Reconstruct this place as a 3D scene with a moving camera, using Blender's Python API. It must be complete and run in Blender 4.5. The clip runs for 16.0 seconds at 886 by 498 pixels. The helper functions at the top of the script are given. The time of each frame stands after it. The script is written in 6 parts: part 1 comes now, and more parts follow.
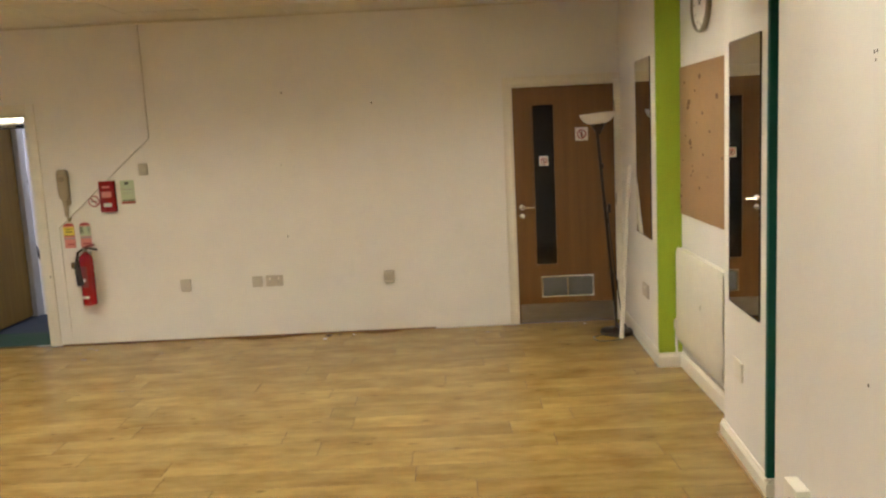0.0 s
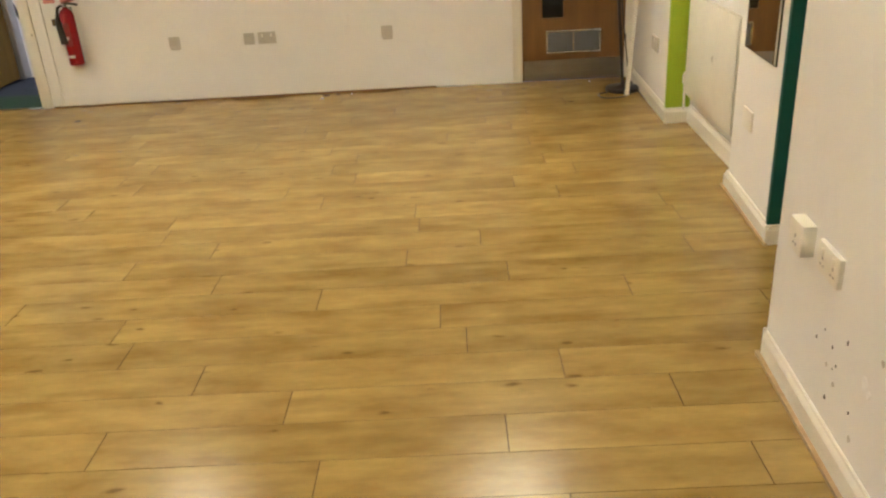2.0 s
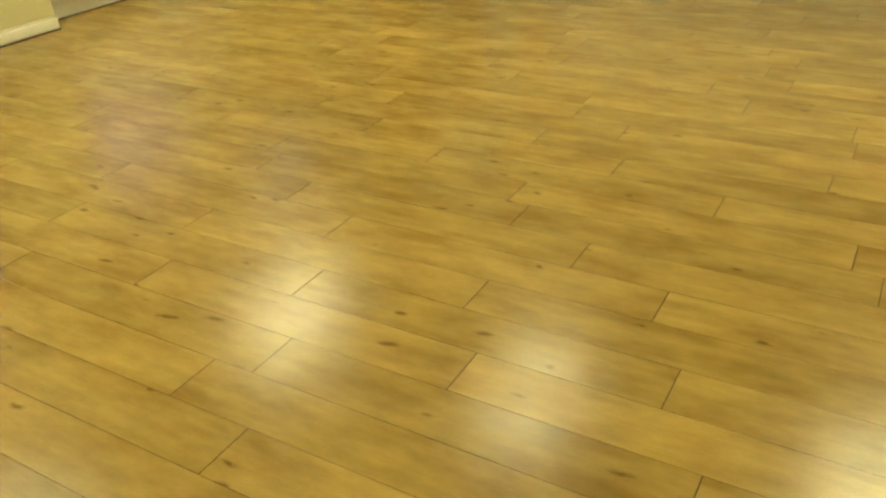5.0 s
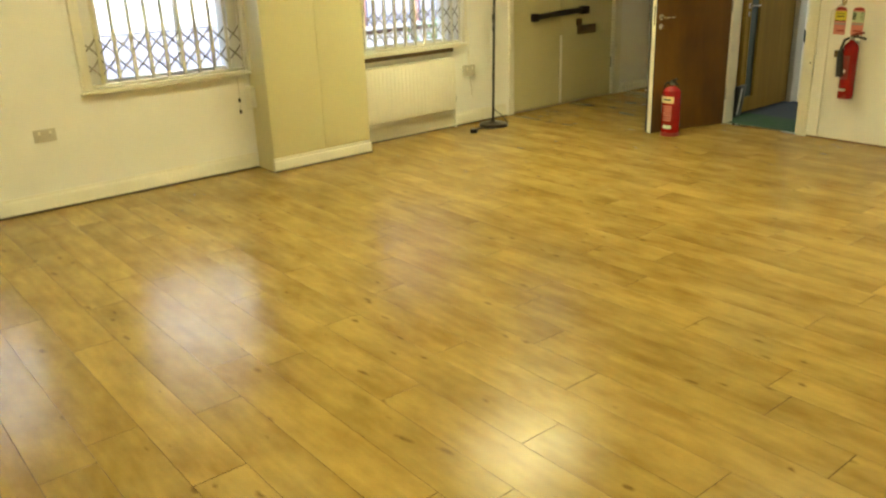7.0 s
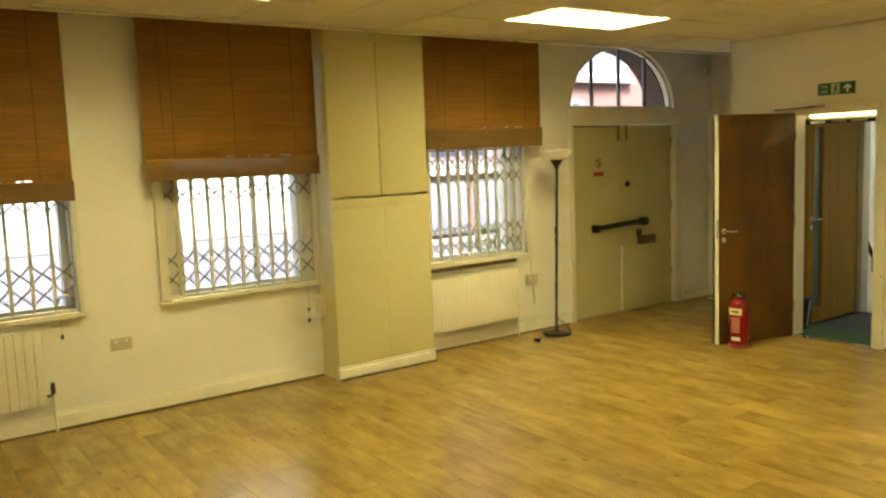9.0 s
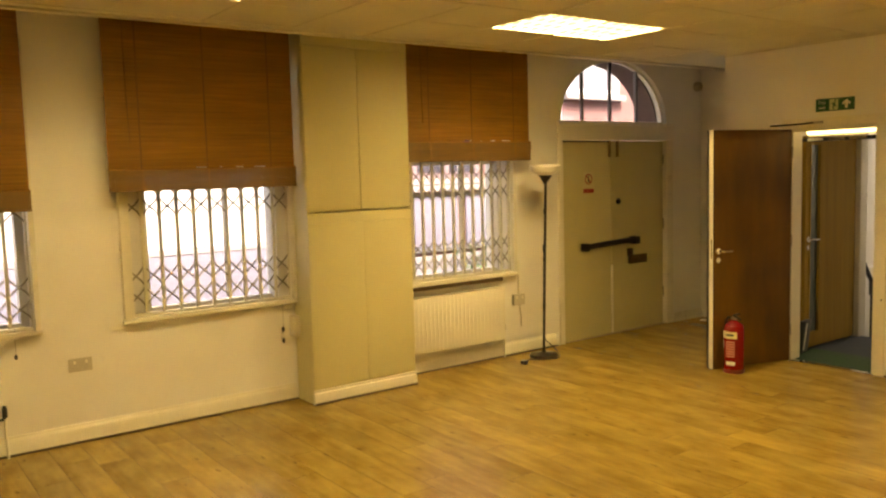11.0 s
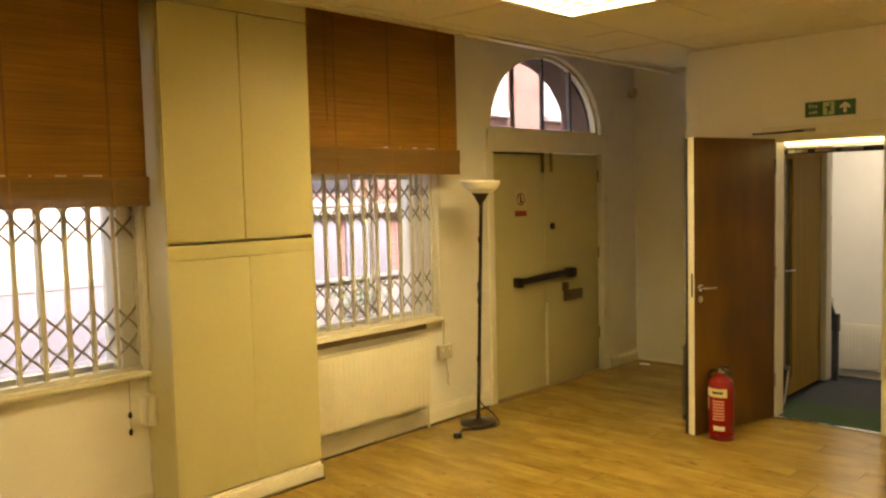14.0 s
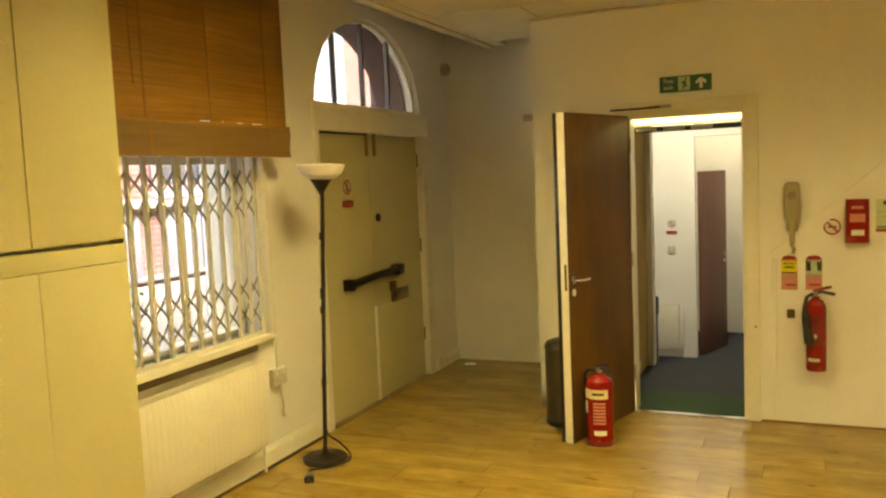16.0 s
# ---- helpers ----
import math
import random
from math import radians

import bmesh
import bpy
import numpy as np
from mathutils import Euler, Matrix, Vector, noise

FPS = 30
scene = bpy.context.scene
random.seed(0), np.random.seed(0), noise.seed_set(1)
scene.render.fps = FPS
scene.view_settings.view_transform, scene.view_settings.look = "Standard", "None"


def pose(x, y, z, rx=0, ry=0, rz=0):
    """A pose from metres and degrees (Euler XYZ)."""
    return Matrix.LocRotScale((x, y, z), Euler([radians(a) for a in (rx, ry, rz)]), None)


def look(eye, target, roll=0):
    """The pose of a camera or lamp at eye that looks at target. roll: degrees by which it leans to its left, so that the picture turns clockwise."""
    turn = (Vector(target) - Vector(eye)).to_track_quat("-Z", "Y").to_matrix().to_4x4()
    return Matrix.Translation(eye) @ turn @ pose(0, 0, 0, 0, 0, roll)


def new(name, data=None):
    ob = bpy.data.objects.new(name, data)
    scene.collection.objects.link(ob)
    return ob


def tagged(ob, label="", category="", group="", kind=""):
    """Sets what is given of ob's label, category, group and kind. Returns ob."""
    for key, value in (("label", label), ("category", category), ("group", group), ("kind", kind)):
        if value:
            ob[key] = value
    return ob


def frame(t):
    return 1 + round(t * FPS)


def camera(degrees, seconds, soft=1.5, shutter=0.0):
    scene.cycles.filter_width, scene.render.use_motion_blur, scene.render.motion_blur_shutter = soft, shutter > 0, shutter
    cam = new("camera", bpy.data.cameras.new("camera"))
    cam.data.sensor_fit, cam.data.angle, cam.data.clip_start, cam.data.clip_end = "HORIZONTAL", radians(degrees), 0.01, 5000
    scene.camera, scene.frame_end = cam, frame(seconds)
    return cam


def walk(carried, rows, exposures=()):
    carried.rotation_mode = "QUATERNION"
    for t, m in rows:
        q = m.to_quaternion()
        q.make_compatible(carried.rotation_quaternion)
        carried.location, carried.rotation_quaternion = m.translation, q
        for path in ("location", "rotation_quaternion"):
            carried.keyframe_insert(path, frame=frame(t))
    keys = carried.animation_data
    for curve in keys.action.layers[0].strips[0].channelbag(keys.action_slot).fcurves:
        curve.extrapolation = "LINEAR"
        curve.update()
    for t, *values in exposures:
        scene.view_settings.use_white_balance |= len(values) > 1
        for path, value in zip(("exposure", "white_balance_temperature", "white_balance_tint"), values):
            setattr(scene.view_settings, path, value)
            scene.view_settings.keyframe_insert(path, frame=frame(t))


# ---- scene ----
cam = camera(57.0, 16.0, soft=2.3)
PATH = [
    (0, (-0.548, 0.603, 1.706), (-0.57, 2.582, 1.418), -2.9),
    (0.5, (-0.567, 0.619, 1.676), (-0.556, 2.574, 1.254), -2.8),
    (1, (-0.568, 0.636, 1.643), (-0.557, 2.554, 1.078), -2.9),
    (1.5, (-0.569, 0.656, 1.613), (-0.58, 2.528, 0.908), -3.3),
    (2, (-0.577, 0.669, 1.587), (-0.622, 2.492, 0.767), -3.5),
    (2.5, (-0.593, 0.677, 1.572), (-0.71, 2.456, 0.664), -3.5),
    (3, (-0.613, 0.685, 1.544), (-0.847, 2.422, 0.581), -3.3),
    (3.5, (-0.636, 0.694, 1.528), (-1.024, 2.381, 0.525), -3.4),
    (4, (-0.653, 0.7, 1.527), (-1.208, 2.318, 0.492), -3.6),
    (4.2, (-0.66, 0.702, 1.53), (-1.282, 2.291, 0.486), -3.7),
    (6.3, (-0.577, 0.774, 1.572), (-1.868, 2.014, 0.680), -2.5),
    (6.5, (-0.575, 0.775, 1.585), (-1.911, 1.998, 0.731), -2.3),
    (7, (-0.6, 0.76, 1.635), (-2.063, 1.935, 0.943), -2.2),
    (7.5, (-0.645, 0.735, 1.685), (-2.177, 1.903, 1.145), -2.0),
    (8, (-0.655, 0.728, 1.69), (-2.242, 1.880, 1.297), -2.3),
    (8.5, (-0.69, 0.716, 1.735), (-2.303, 1.861, 1.443), -2.1),
    (9, (-0.703, 0.714, 1.758), (-2.319, 1.87, 1.53), -2.2),
    (9.2, (-0.706, 0.716, 1.757), (-2.321, 1.877, 1.546), -2.1),
    (11.5, (-1.1, 1.075, 1.719), (-2.697, 2.265, 1.532), -1.2),
    (12, (-1.347, 1.234, 1.716), (-2.931, 2.441, 1.531), -0.6),
    (12.5, (-1.626, 1.363, 1.693), (-3.182, 2.608, 1.525), -0.9),
    (13, (-1.955, 1.464, 1.718), (-3.453, 2.779, 1.561), -1.9),
    (13.5, (-2.215, 1.606, 1.691), (-3.658, 2.983, 1.547), -1.7),
    (14, (-2.547, 1.674, 1.679), (-3.914, 3.128, 1.544), -1.4),
    (14.5, (-2.86, 1.747, 1.685), (-4.094, 3.315, 1.546), -1.9),
    (15, (-3.129, 1.83, 1.656), (-4.247, 3.481, 1.506), -1.9),
    (15.5, (-3.397, 1.984, 1.671), (-4.41, 3.7, 1.499), -2.2),
    (16, (-3.756, 2.027, 1.662), (-4.562, 3.849, 1.486), -2.5),
]
# seconds, stops, kelvin, tint of the clip's own automatic exposure and white balance
EXPOSURES = [
    (0.0, 2.22, 5000, 22),
    (2.5, 2.40, 5300, 20),
    (3.0, 2.36, 6000, 4),
    (3.5, 2.27, 7000, 0),
    (4.0, 2.25, 6800, -2),
    (6.4, 2.5, 5200, -14),
    (7.0, 2.38, 6200, -7),
    (9.0, 2.18, 7200, -10),
    (11.5, 1.98, 9800, 13),
    (12.5, 2.0, 9000, 13),
    (14.0, 2.06, 8900, 8),
    (16.0, 2.28, 9000, -3),
]
walk(cam, [(t, look(eye, target, roll)) for t, eye, target, roll in PATH], EXPOSURES)
# ---------- world, sun, exposure ----------
world = bpy.data.worlds.new("world")
scene.world = world
world.use_nodes = True
wn = world.node_tree.nodes
sky = wn.new("ShaderNodeTexSky")
sky.sky_type, sky.sun_disc = "NISHITA", False
sky.sun_elevation, sky.sun_rotation = radians(48), radians(70)
sky.air_density, sky.dust_density = 1.0, 3.0
world.node_tree.links.new(sky.outputs[0], wn["Background"].inputs[0])
wn["Background"].inputs[1].default_value = 0.15
sun = new("sun", bpy.data.lights.new("sun", "SUN"))
sun.data.energy, sun.data.angle, sun.data.color = 4.6, radians(25), (1.0, 0.98, 0.97)
sun.matrix_world = look((12, -4, 16), (0, 0, 0))

LAMP_GLOW = 11.8
LAMP_COLOUR = (1.0, 0.83, 0.44)


# ---------- materials ----------
def node_kit(name):
    m = bpy.data.materials.new(name)
    m.use_nodes = True
    t = m.node_tree
    return m, t, t.nodes, t.links, t.nodes["Principled BSDF"]


def noise_on(n, l, vec, scale, detail=4.0, rough=0.55):
    x = n.new("ShaderNodeTexNoise")
    x.inputs["Scale"].default_value, x.inputs["Detail"].default_value = scale, detail
    x.inputs["Roughness"].default_value = rough
    l.new(vec, x.inputs["Vector"])
    return x.outputs["Fac"]


def ranged(n, l, fac, a, b, lo=0.3, hi=0.7):
    x = n.new("ShaderNodeMapRange")
    x.inputs["From Min"].default_value, x.inputs["From Max"].default_value = lo, hi
    x.inputs["To Min"].default_value, x.inputs["To Max"].default_value = a, b
    l.new(fac, x.inputs["Value"])
    return x.outputs["Result"]


def math_node(n, l, op, a, b):
    x = n.new("ShaderNodeMath")
    x.operation = op
    for k, v in enumerate((a, b)):
        if isinstance(v, (int, float)):
            x.inputs[k].default_value = v
        else:
            l.new(v, x.inputs[k])
    return x.outputs[0]


def coords(n, l, stretch=(1, 1, 1), shuffle=False):
    c = n.new("ShaderNodeTexCoord").outputs["Object"]
    mp = n.new("ShaderNodeMapping")
    mp.inputs["Scale"].default_value = stretch
    if shuffle:
        info = n.new("ShaderNodeObjectInfo")
        add = n.new("ShaderNodeVectorMath")
        add.operation = "ADD"
        sc = n.new("ShaderNodeMath")
        sc.operation, sc.inputs[1].default_value = "MULTIPLY", 37.0
        l.new(info.outputs["Random"], sc.inputs[0])
        l.new(c, add.inputs[0])
        l.new(sc.outputs[0], add.inputs[1])
        c = add.outputs[0]
    l.new(c, mp.inputs["Vector"])
    return mp.outputs[0]


def tint(n, l, colour, fac):
    """colour times a grey factor."""
    x = n.new("ShaderNodeMix")
    x.data_type, x.blend_type = "RGBA", "MULTIPLY"
    x.inputs["Factor"].default_value = 1.0
    if isinstance(colour, tuple):
        x.inputs["A"].default_value = (*colour, 1)
    else:
        l.new(colour, x.inputs["A"])
    l.new(fac, x.inputs["B"])
    return x.outputs["Result"]


def blend(n, l, fac, a, b):
    x = n.new("ShaderNodeMix")
    x.data_type = "RGBA"
    l.new(fac, x.inputs["Factor"])
    for k, v in (("A", a), ("B", b)):
        if isinstance(v, tuple):
            x.inputs[k].default_value = (*v, 1)
        else:
            l.new(v, x.inputs[k])
    return x.outputs["Result"]


def bumped(n, l, p, fac, strength, distance=0.002):
    b = n.new("ShaderNodeBump")
    b.inputs["Strength"].default_value, b.inputs["Distance"].default_value = strength, distance
    l.new(fac, b.inputs["Height"])
    l.new(b.outputs[0], p.inputs["Normal"])


def surface(name, colour, rough=0.5, metal=0.0, var=0.06, scale=3.0, fine=60.0, bump=0.15, stretch=(1, 1, 1), spec=0.5, glow=0.0):
    m, t, n, l, p = node_kit(name)
    v = coords(n, l, stretch)
    big, small = noise_on(n, l, v, scale), noise_on(n, l, v, fine)
    f = math_node(n, l, "MULTIPLY", ranged(n, l, big, 1 - var, 1 + var), ranged(n, l, small, 1 - var / 2, 1 + var / 2))
    l.new(tint(n, l, colour, f), p.inputs["Base Color"])
    l.new(ranged(n, l, big, rough * 0.85, min(1, rough * 1.15)), p.inputs["Roughness"])
    p.inputs["Metallic"].default_value = metal
    p.inputs["Specular IOR Level"].default_value = spec
    if bump:
        bumped(n, l, p, small, bump)
    if glow:
        p.inputs["Emission Color"].default_value = (*colour, 1)
        p.inputs["Emission Strength"].default_value = glow
    return m


def wood(name, dark, light, rough=0.35, grain=(0.8, 14, 14), knots=True, shuffle=True, tone=0.1, along="x"):
    m, t, n, l, p = node_kit(name)
    if along == "z":
        grain = (grain[1], grain[2], grain[0])
    v = coords(n, l, grain, shuffle)
    g1, g2 = noise_on(n, l, v, 1.6, 6, 0.6), noise_on(n, l, v, 9.0, 4)
    base = blend(n, l, ranged(n, l, g1, 0, 1, 0.33, 0.68), dark, light)
    f = ranged(n, l, g2, 0.93, 1.05)
    if shuffle:
        info = n.new("ShaderNodeObjectInfo")
        f = math_node(n, l, "MULTIPLY", f, ranged(n, l, info.outputs["Random"], 1 - tone, 1 + tone, 0, 1))
    col = tint(n, l, base, f)
    if knots:
        k = coords(n, l, (2.1, 6.5, 1), shuffle)
        vo = n.new("ShaderNodeTexVoronoi")
        vo.inputs["Scale"].default_value = 1.0
        l.new(k, vo.inputs["Vector"])
        col = blend(n, l, ranged(n, l, vo.outputs["Distance"], 0.75, 0.0, 0.02, 0.13), col, tuple(c * 0.35 for c in dark))
        blotch = noise_on(n, l, coords(n, l, (1.0, 3.0, 1), shuffle), 1.7, 3)
        col = blend(n, l, ranged(n, l, blotch, 0.0, 0.55, 0.5, 0.75), col, tuple(c * 0.8 for c in dark))
    l.new(col, p.inputs["Base Color"])
    l.new(ranged(n, l, g2, rough * 0.85, rough * 1.2), p.inputs["Roughness"])
    bumped(n, l, p, g2, 0.06, 0.001)
    return m


def laminate(name):
    """Printed oak: soft figure along each plank, fine grain lines, growth-ring bands, small dark knots, semi-gloss."""
    m, t, n, l, p = node_kit(name)
    cloud = noise_on(n, l, coords(n, l, (1.7, 4.2, 1), True), 1.5, 5, 0.6)
    streak = noise_on(n, l, coords(n, l, (2.4, 24, 1), True), 1.4, 4, 0.55)
    fibre = noise_on(n, l, coords(n, l, (9, 150, 1), True), 1.0, 3, 0.6)
    broad = noise_on(n, l, coords(n, l, (0.6, 1.6, 1), True), 1.3, 2)
    mottle = noise_on(n, l, coords(n, l, (6, 11, 1), True), 1.0, 5, 0.62)
    rings = n.new("ShaderNodeTexWave")
    rings.wave_type, rings.bands_direction = "BANDS", "Y"
    for k, val in (("Scale", 0.55), ("Distortion", 9.0), ("Detail", 3.0), ("Detail Scale", 0.6)):
        rings.inputs[k].default_value = val
    l.new(coords(n, l, (1.1, 9.0, 1), True), rings.inputs["Vector"])
    col = blend(n, l, ranged(n, l, cloud, 0, 1, 0.3, 0.66), (0.228, 0.140, 0.031), (0.343, 0.236, 0.061))
    info = n.new("ShaderNodeObjectInfo")
    f = math_node(n, l, "MULTIPLY", ranged(n, l, streak, 0.94, 1.05), ranged(n, l, info.outputs["Random"], 0.90, 1.08, 0, 1))
    f = math_node(n, l, "MULTIPLY", f, ranged(n, l, broad, 0.93, 1.06))
    f = math_node(n, l, "MULTIPLY", f, ranged(n, l, mottle, 0.89, 1.08))
    f = math_node(n, l, "MULTIPLY", f, ranged(n, l, fibre, 0.97, 1.02))
    f = math_node(n, l, "MULTIPLY", f, ranged(n, l, rings.outputs["Fac"], 0.97, 1.02, 0.0, 1.0))
    col = tint(n, l, col, f)
    bend = n.new("ShaderNodeVectorMath")
    bend.operation = "ADD"
    l.new(coords(n, l, (2.9, 7.9, 1), True), bend.inputs[0])
    l.new(math_node(n, l, "MULTIPLY", mottle, 0.45), bend.inputs[1])
    vo = n.new("ShaderNodeTexVoronoi")
    vo.voronoi_dimensions = "2D"
    vo.inputs["Scale"].default_value = 1.0
    l.new(bend.outputs[0], vo.inputs["Vector"])
    size = noise_on(n, l, coords(n, l, (3.1, 8.0, 1), True), 0.5, 0)
    reach = math_node(n, l, "SUBTRACT", vo.outputs["Distance"], ranged(n, l, size, -0.15, 0.055, 0.38, 0.63))
    col = blend(n, l, ranged(n, l, reach, 0.7, 0.0, -0.03, 0.05), col, (0.085, 0.045, 0.012))
    l.new(col, p.inputs["Base Color"])
    l.new(ranged(n, l, broad, 0.20, 0.27), p.inputs["Roughness"])
    p.inputs["Specular IOR Level"].default_value = 0.4
    bumped(n, l, p, streak, 0.06, 0.0008)
    return m


def wall_paint(name, colour=(0.80, 0.775, 0.73)):
    m, t, n, l, p = node_kit(name)
    v = coords(n, l)
    big, mid, small = noise_on(n, l, v, 0.9), noise_on(n, l, v, 5.0, 6), noise_on(n, l, v, 160.0, 3)
    f = math_node(n, l, "MULTIPLY", ranged(n, l, big, 0.955, 1.03), ranged(n, l, mid, 0.985, 1.01))
    smear = ranged(n, l, noise_on(n, l, coords(n, l, (1.4, 1.4, 0.6)), 2.6, 7, 0.7), 0, 0.35, 0.62, 0.8)
    col = blend(n, l, smear, tint(n, l, colour, f), tuple(c * 0.78 for c in colour))
    l.new(col, p.inputs["Base Color"])
    p.inputs["Roughness"].default_value = 0.55
    p.inputs["Specular IOR Level"].default_value = 0.3
    bumped(n, l, p, math_node(n, l, "ADD", small, math_node(n, l, "MULTIPLY", mid, 2.0)), 0.12, 0.002)
    return m


def lit(name, colour, strength):
    m, t, n, l, p = node_kit(name)
    p.inputs["Base Color"].default_value = (0.8, 0.8, 0.8, 1)
    p.inputs["Emission Color"].default_value = (*colour, 1)
    p.inputs["Emission Strength"].default_value = strength
    return m


def glass_like(name, colour=(1, 1, 1), rough=0.0):
    m, t, n, l, p = node_kit(name)
    p.inputs["Base Color"].default_value = (*colour, 1)
    p.inputs["Transmission Weight"].default_value = 1.0
    p.inputs["Roughness"].default_value = rough
    p.inputs["IOR"].default_value = 1.45
    return m


def stained(name):
    """Dark varnished veneer: cloudy red-brown stain with amber patches and a faint upright grain."""
    m, t, n, l, p = node_kit(name)
    cloud = noise_on(n, l, coords(n, l, (2.6, 2.6, 0.9)), 1.1, 3, 0.55)
    patch = noise_on(n, l, coords(n, l, (4.0, 4.0, 1.6)), 1.3, 4, 0.6)
    grain = noise_on(n, l, coords(n, l, (60, 60, 1.2)), 1.4, 4, 0.6)
    col = blend(n, l, ranged(n, l, cloud, 0, 1, 0.34, 0.66), (0.080, 0.032, 0.003), (0.170, 0.078, 0.006))
    f = math_node(n, l, "MULTIPLY", ranged(n, l, patch, 0.82, 1.12), ranged(n, l, grain, 0.95, 1.04))
    l.new(tint(n, l, col, f), p.inputs["Base Color"])
    l.new(ranged(n, l, patch, 0.5, 0.65), p.inputs["Roughness"])
    bumped(n, l, p, grain, 0.05, 0.0006)
    return m


def cane(name):
    m, t, n, l, p = node_kit(name)
    v = coords(n, l, (1.2, 1.2, 60))
    g, h = noise_on(n, l, v, 1.3, 5), noise_on(n, l, coords(n, l, (2, 2, 9)), 1.0, 3)
    col = blend(n, l, ranged(n, l, g, 0, 1), (0.29, 0.138, 0.020), (0.45, 0.218, 0.036))
    col = tint(n, l, col, ranged(n, l, h, 0.85, 1.12))
    l.new(col, p.inputs["Base Color"])
    p.inputs["Roughness"].default_value = 0.5
    tr = n.new("ShaderNodeBsdfTranslucent")
    l.new(col, tr.inputs["Color"])
    mx = n.new("ShaderNodeMixShader")
    mx.inputs[0].default_value = 0.36
    l.new(p.outputs[0], mx.inputs[1])
    l.new(tr.outputs[0], mx.inputs[2])
    l.new(mx.outputs[0], n["Material Output"].inputs["Surface"])
    return m


def brickwork(name):
    m, t, n, l, p = node_kit(name)
    c = n.new("ShaderNodeTexCoord").outputs["Object"]
    sp, cb = n.new("ShaderNodeSeparateXYZ"), n.new("ShaderNodeCombineXYZ")
    l.new(c, sp.inputs[0])
    l.new(math_node(n, l, "ADD", sp.outputs["X"], sp.outputs["Y"]), cb.inputs["X"])
    l.new(sp.outputs["Z"], cb.inputs["Y"])
    b = n.new("ShaderNodeTexBrick")
    l.new(cb.outputs[0], b.inputs["Vector"])
    b.inputs["Color1"].default_value, b.inputs["Color2"].default_value = (0.235, 0.108, 0.120, 1), (0.195, 0.088, 0.100, 1)
    b.inputs["Mortar"].default_value = (0.27, 0.20, 0.21, 1)
    for k, val in (("Scale", 1.0), ("Mortar Size", 0.008), ("Brick Width", 0.225), ("Row Height", 0.075)):
        b.inputs[k].default_value = val
    l.new(tint(n, l, b.outputs["Color"], ranged(n, l, noise_on(n, l, c, 3.0), 0.8, 1.15)), p.inputs["Base Color"])
    p.inputs["Roughness"].default_value = 0.85
    return m


